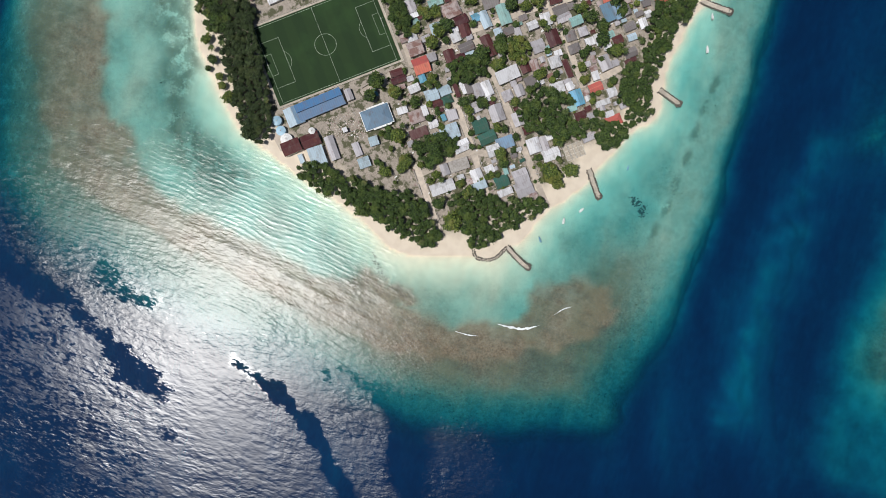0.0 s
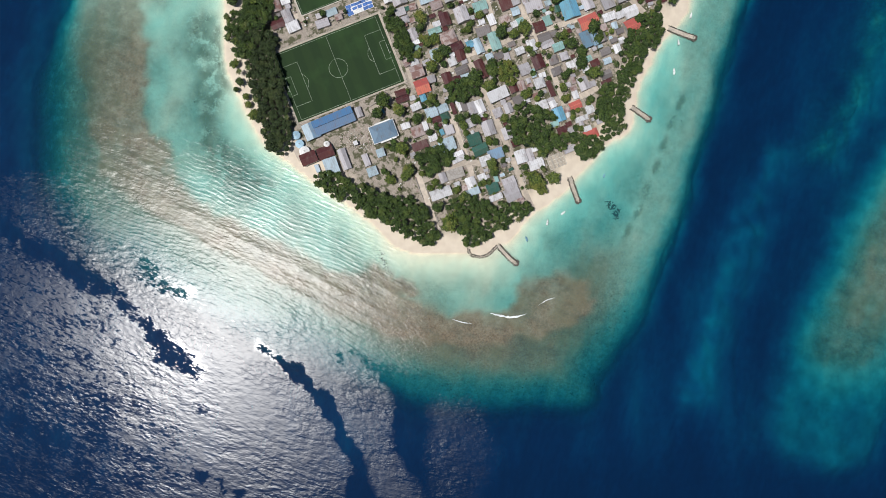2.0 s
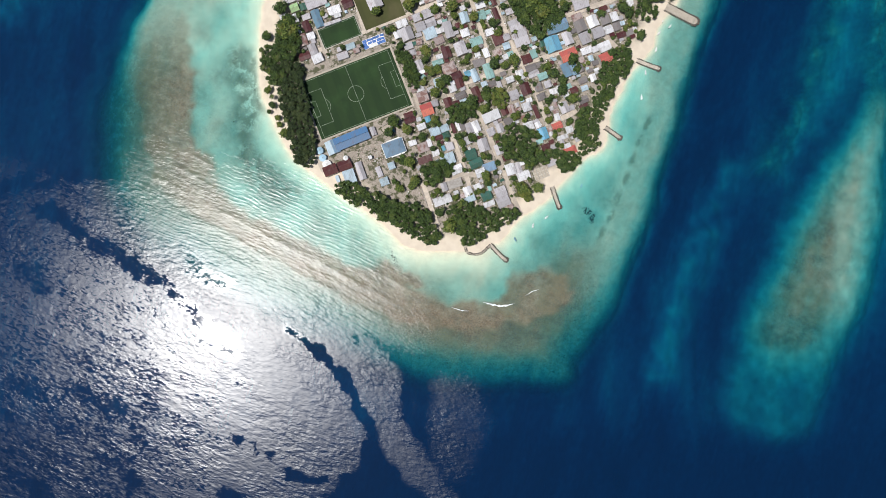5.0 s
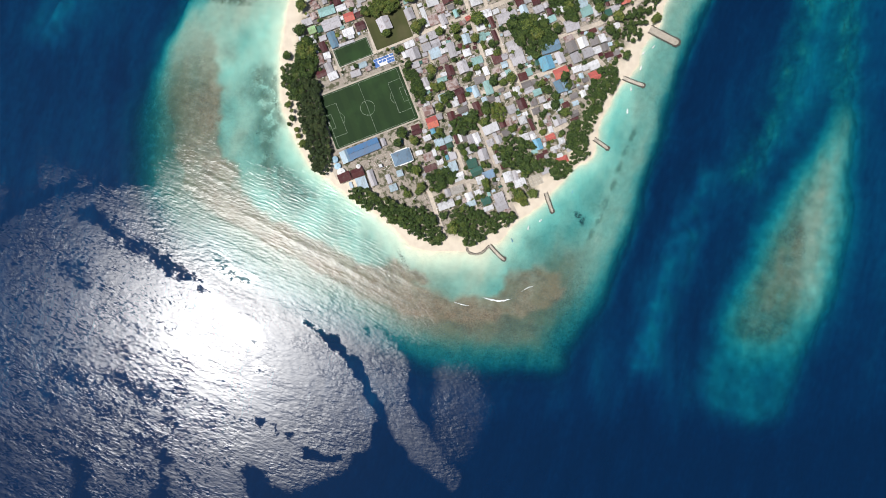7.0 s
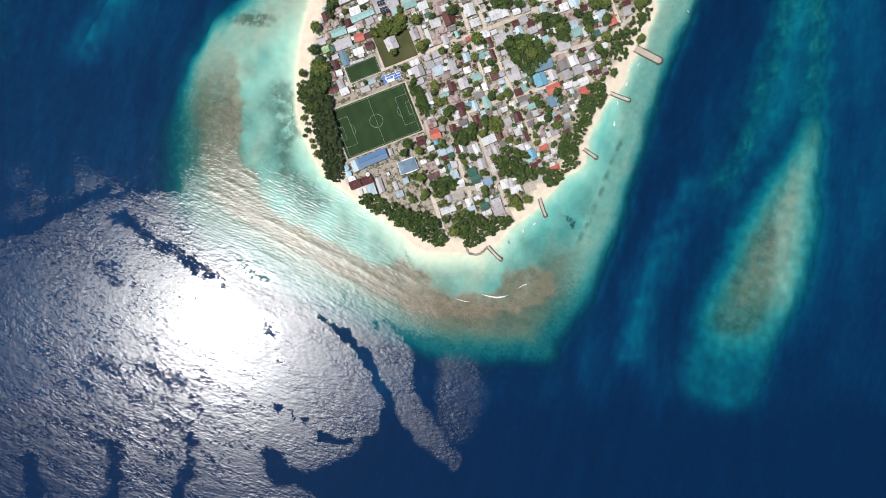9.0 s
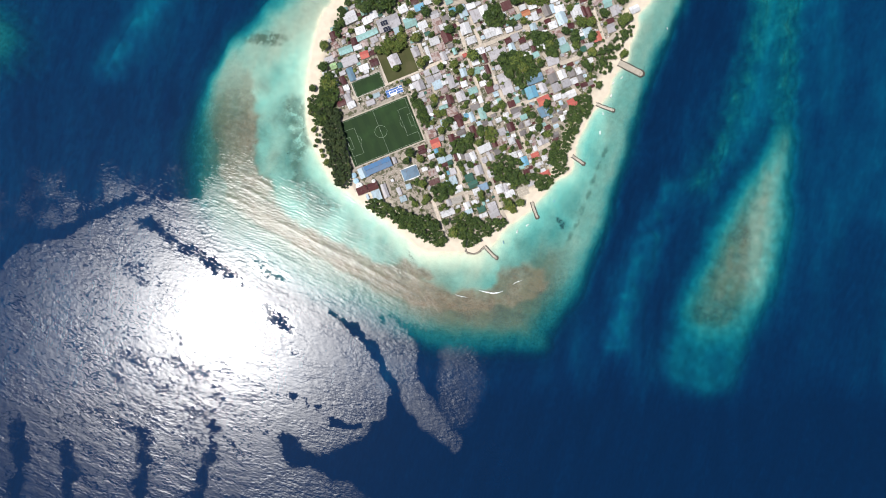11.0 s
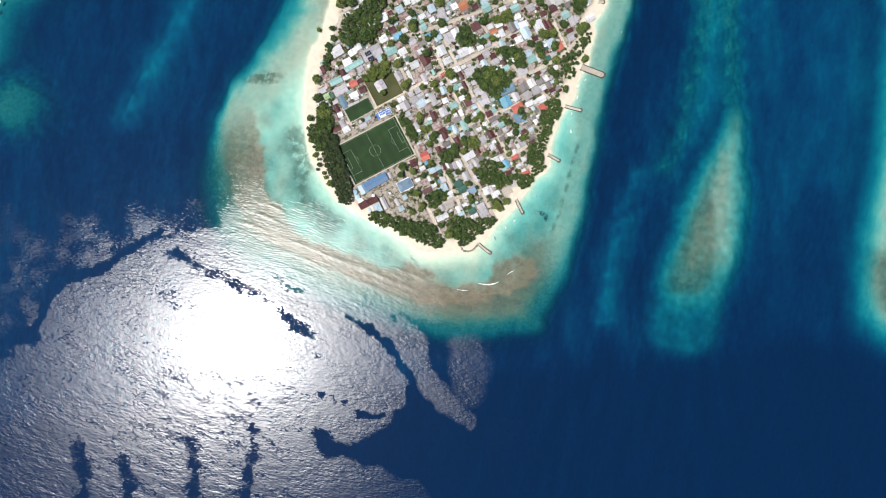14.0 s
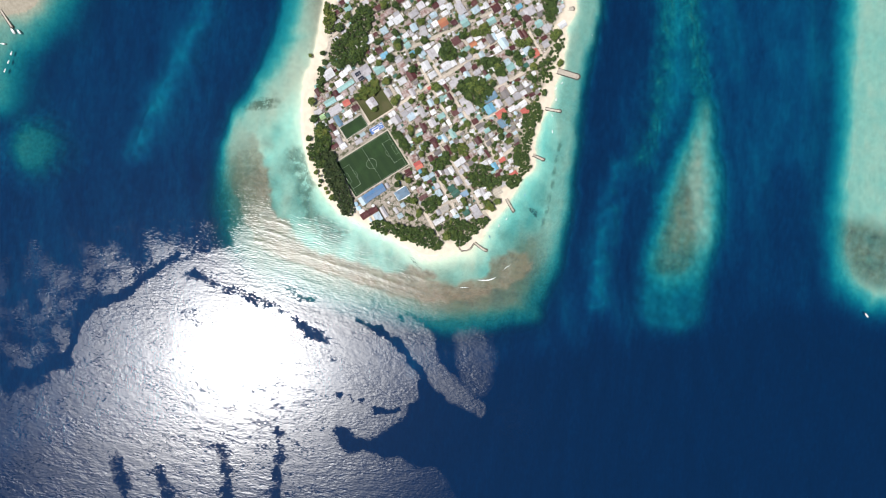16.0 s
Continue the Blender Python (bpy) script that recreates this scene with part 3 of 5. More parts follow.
PLOTS = []  # every built-on place: x, y, half length, half depth
WORDS = {
    "light_grey": "weathered light grey corrugated metal roof", "white": "bright white sheet metal roof", "pale_teal": "pale teal sheet metal roof",
    "patched": "rusty patchwork tin roof", "red": "coral red metal roof", "maroon": "dark maroon rusted metal roof", "bright_blue": "bright blue metal roof",
    "sky_blue": "pale sky blue metal roof", "dark_green": "dark green metal roof", "dark_grey": "dark grey weathered roof", "steel_blue": "steel blue metal roof",
    "lime": "pale green metal roof", "orange": "orange tiled roof", "concrete": "bare unfinished concrete roof slab",
}


def house(colour, x, y, w, d, lean=0.0, storey=None):
    """A small village house: plastered walls under two roof sheets with a ridge cap, a hip or a lean-to."""
    turn = TURN + lean
    PLOTS.append((x, y, w / 2, d / 2))
    if d > w:
        w, d, turn = d, w, turn + 90
    h = storey or rng.choice((2.7, 2.9, 3.1, 3.3, 3.6, 5.4))
    ob = holder("house", pose(x, y, floor_at(x, y) - 0.15, 0, 0, turn), "low plastered village house under a " + WORDS[colour], "house", "village houses")
    cover, form = ROOF[colour], rng.random()
    body_scale = Matrix.Diagonal((w * 0.94, d * 0.92, h, 1))
    if colour == "concrete":
        child("wall", shared("flat_walls", lambda: block(1, 1, 1), PLASTER), ob, body_scale)
        child("roof_slab", shared("roof_slab", lambda: block(1, 1, 0.25), cover), ob, pose(0, 0, h) @ Matrix.Diagonal((w, d, 1, 1)))
        for s in (-1, 1):
            child("parapet", shared("parapet", lambda: block(1, 0.3, 0.7), cover), ob, pose(0, s * (d / 2 - 0.16), h + 0.25) @ Matrix.Diagonal((w, 1, 1, 1)))
    elif d < 5.5 or form < 0.14:
        rise = 0.12 * d
        child("wall", shared("flat_walls", lambda: block(1, 1, 1), PLASTER), ob, body_scale)
        child("roof_sheet", shared("lean_to", lambda: slab((-0.5, 0.5, 1), (-0.5, -0.5, 0.1), (0.5, -0.5, 0.1), (0.5, 0.5, 1), 0.12), cover), ob, pose(0, 0, h) @ Matrix.Diagonal((w, d, rise, 1)))
    elif form < 0.26 and w < 1.7 * d:
        child("wall", shared("flat_walls", lambda: block(1, 1, 1), PLASTER), ob, body_scale)
        child("roof", shared("hip_roof", hip_roof, cover), ob, pose(0, 0, h + 0.1) @ Matrix.Diagonal((w, d, 0.22 * d, 1)))
    else:
        rise = rng.uniform(0.15, 0.24) * d
        child("wall", shared("gable_walls", gable_walls, PLASTER), ob, Matrix.Diagonal((w * 0.94, d * 0.92, h, 1)))
        slope = shared("roof_slope", gable_slope, cover)
        rise = max(rise, 0.33 * h)
        for a in (0, 180):
            child("roof_slope", slope, ob, pose(0, 0, h + 0.12, 0, 0, a) @ Matrix.Diagonal((w, d, rise, 1)))
        child("ridge_cap", shared("ridge_cap", lambda: block(1, 0.45, 0.1), cover), ob, pose(0, 0, h + rise + 0.08) @ Matrix.Diagonal((w, 1, 1, 1)))
    return ob


def homes(colour, rows):
    for x, y, w, d in rows:
        if w > 19 and d > 17 and w < 32:
            for i, j in ((-1, -1), (1, -1), (-1, 1), (1, 1)):
                u, v = i * w * 0.26, j * d * 0.26
                house(rng.choice((colour, colour, "white", "dark_grey")), x + u * c21 - v * s21, y + u * s21 + v * c21, w * rng.uniform(0.4, 0.5), d * rng.uniform(0.4, 0.5), rng.uniform(-3, 3))
            continue
        house(colour, x, y, max(w, 3.5), max(d, 3.5), rng.uniform(-3, 3))


# ---- streets ----
STREETS = [[(-49, 241), (-19, 161)],
[(-20, 169), (62, 201), (126, 221), (155, 230)],
[(42, 349), (60, 297), (84, 238), (108, 193), (127, 142)],
[(33, 187), (54, 144), (66, 115), (95, 42)],
[(14, 139), (30, 96), (45, 50)],
[(-11, 68), (30, 86), (59, 81)],
[(-16, 76), (1, 28), (5, 17)],
[(-55, 364), (-36, 312), (-18, 252), (16, 174)],
[(-13, 279), (56, 303), (151, 344), (189, 361)],
[(104, 371), (137, 310), (175, 263), (205, 232)],
[(145, 267), (223, 296), (262, 326)],
[(224, 360), (244, 304)],
[(-144, 223), (-35, 268), (11, 286)],
[(-98, 301), (-82, 247)],
[(-146, 289), (-127, 223)],
[(-56, 466), (-94, 428), (-123, 408), (-135, 374)],
[(22, 340), (54, 237), (59, 211)],
[(-25, 359), (49, 375), (124, 392), (199, 411)],
[(-128, 88), (-143, 124), (-155, 186)],
[(-62, 136), (-26, 159)],
[(131, 144), (160, 159)],]
LANES = [smooth(s, False) for s in STREETS]


def ribbon(name, line, w, z, material, label, category="road"):
    bm, rows = bmesh.new(), []
    for i, p in enumerate(line):
        a, b = line[max(i - 1, 0)], line[min(i + 1, len(line) - 1)]
        n = np.array([-(b - a)[1], (b - a)[0]])
        n = n / (np.linalg.norm(n) + 1e-9) * w / 2 * rng.uniform(0.85, 1.15)
        rows.append([bm.verts.new((*(p + s * n), z + dz)) for s, dz in ((-1, -0.3), (-1, 0), (1, 0), (1, -0.3))])
    for r, q in zip(rows[:-1], rows[1:]):
        for i in range(3):
            bm.faces.new((r[i], r[i + 1], q[i + 1], q[i]))
    bmesh.ops.recalc_face_normals(bm, faces=bm.faces[:])
    me = bpy.data.meshes.new(name)
    bm.to_mesh(me), bm.free()
    me.materials.append(material)
    return tagged(new(name, me), label, category, kind="structure")


for i, lane in enumerate(LANES):
    ribbon("road", lane, 5.2, 1.43 + 0.006 * i, PALE_ROAD, "narrow packed coral sand village street")

# ---- football ground ----
PITCH = pose(-92.2, 177.4, 1.4, 0, 0, TURN)
ground_turf = holder("football_pitch", PITCH, "large green artificial turf football pitch with white lines", "football pitch")
PLOTS.append((-92, 177, 60, 40))
part("turf", block(110, 70, 0.12, 0, 0, 0.02), TURF, ground_turf)
for s in (-1, 1):
    part("surround", block(113.6, 1.5, 0.35, 0, s * 35.9, 0), FILL, ground_turf, "pale concrete edge path")
    part("surround", block(1.6, 70.2, 0.35, s * 56, 0, 0), FILL, ground_turf, "pale concrete edge path")
    part("fence_wall", block(113.6, 0.25, 1.1, 0, s * 36.8, 0), PLASTER, ground_turf, "low white perimeter wall")
    part("fence_wall", block(0.25, 73.4, 1.1, s * 56.95, 0, 0), PLASTER, ground_turf, "low white perimeter wall")
LX, LY = 51.5, 33.6


def stripe(x0, y0, x1, y1, w=0.32):
    n = math.hypot(x1 - x0, y1 - y0)
    a = math.degrees(math.atan2(y1 - y0, x1 - x0))
    part("line_marking", block(n + w, w, 0.01, (x0 + x1) / 2, (y0 + y1) / 2, 0.142, turn=a), TURF_LINE, ground_turf)


def ring(x, y, r, a0, a1, w=0.32):
    bm, n = bmesh.new(), 40
    rows = []
    for i in range(n + 1):
        a = radians(a0 + (a1 - a0) * i / n)
        rows.append([bm.verts.new((x + q * math.cos(a), y + q * math.sin(a), 0.153)) for q in (r - w / 2, r + w / 2)])
    for p, q in zip(rows[:-1], rows[1:]):
        bm.faces.new((p[0], p[1], q[1], q[0]))
    bmesh.ops.recalc_face_normals(bm, faces=bm.faces[:])
    part("line_marking", bm, TURF_LINE, ground_turf)


for s in (-1, 1):
    stripe(-LX, s * LY, LX, s * LY), stripe(s * LX, -LY, s * LX, LY)
    for half, deep in ((20.15, 16.5), (9.15, 5.5)):
        stripe(s * (LX - deep), -half, s * (LX - deep), half)
        for q in (-1, 1):
            stripe(s * LX, q * half, s * (LX - deep), q * half)
    ring(s * (LX - 11), 0, 9.15, (180 if s > 0 else 0) - 53, (180 if s > 0 else 0) + 53)
    goal = holder("football_goal", PITCH @ pose(s * (LX + 0.1), 0, 0.14), "white framed football goal on the turf", "goal", "football goals")
    for q in (-1, 1):
        part("post", block(0.16, 0.16, 2.44, 0, q * 3.66, 0), WHITE_PAINT, goal)
        part("stay", block(1.8, 0.1, 0.1, s * 0.9, q * 3.66, 0), WHITE_PAINT, goal)
    part("crossbar", block(0.16, 7.5, 0.16, 0, 0, 2.36), WHITE_PAINT, goal)
stripe(0, -LY, 0, LY)
ring(0, 0, 9.15, 0, 360)

small_pitch = holder("small_pitch", pose(-111, 247.5, 1.4, 0, 0, TURN + 0.8), "small green turf court beside the football ground", "sports court")
part("turf", block(45, 23, 0.12, 0, 0, 0.02), TURF, small_pitch)
for s in (-1, 1):
    part("kerb", block(46.5, 0.7, 0.4, 0, s * 11.9, 0), PLASTER, small_pitch)
    part("kerb", block(0.7, 23, 0.4, s * 22.9, 0, 0), PLASTER, small_pitch)
    part("line_marking", block(43, 0.25, 0.01, 0, s * 10.4, 0.142), TURF_LINE, small_pitch)
    part("line_marking", block(0.25, 20.6, 0.01, s * 21.2, 0, 0.15), TURF_LINE, small_pitch)
PLOTS.append((-111, 247.5, 26, 16))
meadow = holder("grass_field", pose(-68.5, 284.5, 1.4, 0, 0, TURN + 0.5), "rough grass field with worn sandy patches", "field")
part("grass", block(49, 55, 0.15, 0, 0, 0, 0.05), GRASS, meadow)
PLOTS.append((-68.5, 284.5, 26, 30))

# ---- buildings of their own kind ----
hut = house("light_grey", -71.6, 282.1, 16.5, 17.5, 3, 4.0)
stand = holder("grandstand", pose(-96.3, 126.0, 1.3, 0, 0, TURN + 1), "long blue metal roofed stand beside the pitch", "grandstand")
PLOTS.append((-100, 124, 26, 13))
part("wall", block(40, 13.0, 4.2, 0, -1), PLASTER, stand)
part("lower_roof", slab((-20.5, 1, 5.6), (-20.5, -8.2, 4.3), (20.5, -8.2, 4.3), (20.5, 1, 5.6), 0.2), roofing("stand_blue_roof", (0.10, 0.19, 0.31), 0.0), stand)
part("upper_roof", slab((-20.5, 6.4, 6.3), (-20.5, -0.6, 6.9), (20.5, -0.6, 6.9), (20.5, 6.4, 6.3), 0.2), roofing("deep_blue_roof", (0.075, 0.20, 0.40), 0.0), stand)
part("clerestory", block(38, 0.3, 1.3, 0, -0.4, 5.4), SOLAR, stand, "dark strip of openings")
annex = holder("annex_hall", pose(-117.8, 115.8, 1.3, 0, 0, TURN + 1), "pale blue roofed hall beside the stand", "hall")
part("wall", block(13, 15, 3.8), PLASTER, annex)
for s in (-1, 1):
    part("roof_slope", slab((-0.1 * s, 8, 5.2), (-0.1 * s, -8, 5.2), (s * 7.2, -8, 3.8), (s * 7.2, 8, 3.8), 0.15), ROOF["sky_blue"] if s < 0 else ROOF["steel_blue"], annex)
slate = holder("hip_roof_hall", pose(-48.3, 115.1, 1.3, 0, 0, TURN - 1), "large slate blue hip roofed building with white eaves", "hall")
PLOTS.append((-48, 115, 14, 10))
part("wall", block(22, 15, 4.2), PLASTER, slate)
part("eaves", block(25.5, 17.6, 0.35, 0, 0, 4.1), WHITE_PAINT, slate)
part("eaves_step", block(16, 19.6, 0.33, 2, 0, 4.1), WHITE_PAINT, slate)
bm = hip_roof()
bm.transform(Matrix.Diagonal((24.4, 16.6, 3.4, 1)))
part("roof", bm, roofing("slate_blue_roof", (0.20, 0.30, 0.42), 0.0), slate, m=pose(0, 0, 4.8))
for cx in (-6.2, 10.5):
    house("maroon", -112 + cx * math.cos(radians(TURN)) - 2, 91.8 + cx * math.sin(radians(TURN)), 16, 11.5, 1)

for i, (x, y, r, white) in enumerate(((-132.3, 111.7, 4.0, 0), (-128.9, 103.4, 4.0, 0), (-124.2, 96.2, 4.9, 1), (-102.9, 103.3, 2.8, 1))):
    skin = WHITE_PAINT if white else TANK_BLUE
    tank = holder("water_tank", pose(x, y, 1.2), ("white" if white else "pale blue") + " domed round water storage tank", "water tank", "water tanks")
    PLOTS.append((x, y, r, r))
    bm = bmesh.new()
    bmesh.ops.create_cone(bm, cap_ends=True, segments=28, radius1=r, radius2=r, depth=4.2, matrix=pose(0, 0, 2.1))
    part("shell", bm, skin, tank)
    bm = bmesh.new()
    bmesh.ops.create_cone(bm, cap_ends=True, segments=28, radius1=r + 0.15, radius2=0.5, depth=1.1, matrix=pose(0, 0, 4.75))
    lid = part("lid", bm, skin, tank)
    bm = bmesh.new()
    bmesh.ops.create_cone(bm, cap_ends=True, segments=12, radius1=0.5, radius2=0.45, depth=0.4, matrix=pose(0, 0, 5.45))
    part("hatch", bm, CONCRETE, lid, "small round concrete hatch")

# blue and white play court under construction
court = holder("play_court", pose(-71.8, 237.3, 1.4, 0, 0, TURN), "white slab court with patchy blue painted panels", "play court")
PLOTS.append((-72, 237, 14, 8))
part("slab", block(26, 11, 0.25), WHITE_PAINT, court)
for i in range(5):
    for j in range(3):
        if rng.random() < 0.85:
            part("panel", block(rng.uniform(4, 5.6), rng.uniform(2.4, 3.6), 0.3, -10.4 + 5.2 * i + rng.uniform(-0.6, 0.6), -3.6 + 3.6 * j, 0.25, turn=rng.uniform(-8, 8)), BLUE_PAINT, court, "blue painted panel")

# roofless foundations by the east beach
ruin = holder("house_foundation", pose(119.1, 87.5, 1.3, 0, 0, TURN), "roofless concrete house foundation walls on sand", "foundation")
PLOTS.append((119, 87, 10, 8))
part("slab", block(17, 13, 0.2), FILL, ruin)
for i in range(5):
    part("wall", block(0.45, 13, rng.uniform(0.8, 1.8), -8.2 + 4.1 * i, 0, 0.2), PLASTER, ruin)
for j in range(4):
    part("wall", block(16.6, 0.45, rng.uniform(0.7, 1.6), 0, -6.2 + 4.1 * j, 0.2), PLASTER, ruin)

# ---- village houses ----
homes("light_grey", [(-20, 209, 9, 12), (15, 117, 9, 9), (71, 187, 6, 11), (88, 176, 11, 11), (35, 124, 10, 9), (37, 138, 8, 12), (53, 119, 12, 15), (62, 134, 9, 9), (72, 138, 8, 10), (71, 114, 9, 12), (9, 71, 7, 10), (73, 66, 13, 11), (76, 55, 15, 13), (93, 93, 7, 13), (131, 99, 12, 7), (141, 99, 6, 6), (110, 200, 13, 7), (126, 188, 8, 8), (145, 162, 10, 13), (161, 126, 7, 5)])
homes("light_grey", [(-86, 89, 8, 21), (-72, 134, 6, 10), (-65, 88, 6, 12), (-165, 127, 4, 5), (-41, 215, 5, 5), (149, 241, 11, 15), (173, 251, 29, 28), (97, 237, 17, 10), (89, 256, 15, 13), (79, 242, 8, 8), (82, 292, 26, 13), (163, 282, 18, 15), (194, 300, 9, 13), (218, 303, 13, 10), (-138, 282, 24, 14), (-119, 258, 21, 3), (-141, 227, 9, 13), (-107, 220, 13, 8), (-40, 295, 11, 15), (2, 288, 9, 14)])
homes("light_grey", [(-34, 245, 14, 15), (-15, 261, 24, 22), (13, 250, 10, 19), (27, 228, 13, 15), (-27, 224, 7, 7), (-12, 350, 13, 11), (50, 348, 15, 19), (112, 331, 11, 8), (108, 316, 12, 12), (121, 301, 13, 9), (257, 355, 14, 15), (250, 329, 13, 13), (-80, 338, 34, 20), (30, 424, 18, 11), (41, 386, 15, 13), (113, 418, 14, 22), (188, 384, 13, 12), (233, 391, 20, 16), (45, 436, 14, 12), (251, 393, 12, 10)])
homes("white", [(-17, 202, 7, 5), (-20, 186, 9, 13), (-17, 139, 10, 7), (-8, 121, 5, 9), (-27, 121, 9, 6), (18, 183, 8, 8), (62, 151, 20, 11), (45, 140, 8, 13), (24, 141, 4, 13), (23, 91, 14, 10), (50, 87, 11, 10), (7, 56, 21, 10), (36, 66, 10, 11), (60, 52, 13, 6), (84, 91, 11, 13), (99, 84, 15, 10), (98, 99, 7, 5), (95, 199, 9, 11), (83, 193, 9, 7), (105, 170, 7, 5)])
homes("white", [(102, 162, 10, 10), (140, 182, 7, 10), (147, 176, 7, 6), (178, 196, 7, 9), (182, 204, 6, 6), (137, 151, 6, 8), (151, 137, 8, 8), (143, 128, 13, 5), (-75, 104, 4, 4), (191, 232, 14, 11), (170, 227, 13, 8), (56, 224, 7, 11), (60, 263, 8, 6), (56, 296, 13, 10), (32, 247, 10, 9), (125, 289, 14, 8), (147, 301, 14, 11), (-126, 302, 13, 8), (-161, 262, 7, 10), (-159, 249, 9, 9)])
homes("white", [(-23, 297, 6, 13), (-19, 285, 6, 13), (-40, 257, 13, 8), (-45, 244, 8, 9), (-59, 359, 14, 12), (-38, 320, 10, 11), (-12, 311, 15, 12), (0, 332, 13, 9), (34, 329, 16, 17), (43, 312, 15, 11), (62, 355, 14, 15), (70, 323, 17, 14), (82, 327, 11, 15), (99, 327, 11, 8), (133, 362, 13, 9), (137, 347, 9, 13), (174, 358, 15, 11), (164, 334, 13, 11), (199, 351, 17, 21), (285, 357, 15, 11)])
homes("white", [(-137, 346, 20, 17), (-73, 385, 15, 13), (-56, 394, 16, 14), (1, 419, 18, 13), (283, 384, 9, 13), (94, 425, 12, 12), (158, 415, 10, 12), (21, 441, 12, 12), (197, 406, 10, 12)])
homes("pale_teal", [(1, 213, 13, 6), (59, 203, 10, 18), (60, 71, 4, 9), (120, 197, 11, 8), (117, 123, 8, 5), (110, 223, 8, 10), (49, 266, 13, 11), (181, 300, 15, 13), (-144, 298, 21, 11), (18, 295, 6, 10), (-48, 339, 19, 15), (112, 346, 11, 8), (9, 371, 11, 11), (244, 366, 13, 13), (-112, 321, 34, 9), (-119, 360, 9, 22), (163, 386, 15, 12), (116, 390, 14, 14)])
homes("patched", [(-26, 182, 7, 7), (-16, 173, 13, 12), (-15, 116, 13, 11), (14, 206, 16, 13), (85, 160, 7, 10), (84, 49, 7, 6), (135, 165, 4, 7), (-153, 237, 11, 14), (-10, 288, 13, 13), (24, 283, 13, 5), (-36, 346, 15, 9), (-8, 326, 9, 11), (230, 368, 15, 9), (-11, 436, 14, 10)])
homes("red", [(-11, 159, 14, 14), (137, 141, 12, 8), (152, 113, 15, 9), (150, 222, 19, 13), (192, 217, 14, 14), (-116, 291, 13, 11), (33, 289, 7, 6), (229, 316, 13, 15)])
homes("maroon", [(-32, 153, 11, 6), (-30, 147, 13, 6), (3, 127, 9, 6), (-13, 102, 16, 8), (26, 189, 9, 11), (13, 167, 9, 11), (22, 166, 9, 7), (46, 176, 9, 19), (77, 158, 8, 10), (19, 138, 4, 12), (80, 105, 11, 7), (101, 183, 11, 14), (113, 157, 5, 16), (156, 182, 9, 7), (167, 164, 11, 4), (124, 117, 10, 7), (102, 217, 11, 10), (70, 240, 13, 13), (67, 268, 6, 15), (63, 285, 6, 15)])
homes("maroon", [(-148, 253, 8, 13), (11, 224, 10, 13), (6, 318, 15, 19), (95, 363, 15, 13), (118, 312, 10, 9), (208, 372, 11, 9), (209, 353, 8, 15), (217, 353, 7, 15), (175, 407, 15, 14), (225, 379, 13, 12), (70, 431, 12, 10), (-29, 445, 12, 10)])
homes("bright_blue", [(-10, 148, 6, 7), (8, 115, 4, 6), (35, 200, 7, 7), (121, 132, 11, 14), (-50, 136, 4, 7), (132, 234, 17, 18), (-34, 361, 15, 10), (15, 355, 10, 9), (215, 402, 12, 9)])
homes("sky_blue", [(-2, 134, 12, 10), (9, 138, 10, 8), (13, 103, 16, 13), (2, 189, 10, 11), (30, 169, 9, 4), (43, 198, 8, 15), (38, 57, 13, 7), (168, 184, 8, 6), (-112, 80, 4, 8), (-98, 82, 13, 16), (-51, 95, 8, 8), (-59, 77, 10, 9), (79, 232, 8, 8), (103, 301, 10, 13), (31, 264, 10, 13), (-8, 246, 14, 13), (30, 355, 13, 19), (135, 331, 10, 11), (-68, 327, 9, 11), (163, 358, 8, 14)])
homes("sky_blue", [(177, 344, 15, 19), (216, 323, 14, 14), (175, 309, 15, 11), (-27, 404, 13, 13), (26, 399, 12, 14), (64, 415, 13, 10), (139, 410, 16, 12)])
homes("dark_green", [(11, 130, 9, 7), (39, 108, 13, 12), (45, 98, 15, 10), (57, 61, 12, 10)])
homes("dark_grey", [(27, 175, 13, 8), (29, 141, 6, 12), (107, 207, 13, 8), (116, 185, 9, 9), (119, 174, 10, 8), (163, 206, 7, 8), (166, 193, 10, 7), (167, 171, 11, 8), (198, 258, 21, 21), (154, 356, 11, 19)])
homes("steel_blue", [(60, 94, 15, 10), (147, 204, 10, 16), (156, 205, 7, 13), (136, 254, 25, 14), (-136, 262, 10, 21)])
homes("concrete", [(21, 75, 17, 10)])
homes("lime", [(-162, 274, 10, 9)])
homes("orange", [(124, 352, 13, 9), (78, 399, 16, 15)])

# solar panels on the school roof
for x, y in ((-86, 336), (-82, 327)):
    array = holder("solar_array", pose(x, y, 9.6, 0, 0, TURN), "dark blue solar panel array on a school roof", "solar panels", "solar arrays")
    part("frame", block(10.4, 7.4, 0.15), CONCRETE, array)
    for i in range(3):
        for j in range(2):
            part("panel", block(3.2, 3.4, 0.08, -3.4 + 3.4 * i, -1.8 + 3.6 * j, 0.16), SOLAR, array)

# ---- trees ----


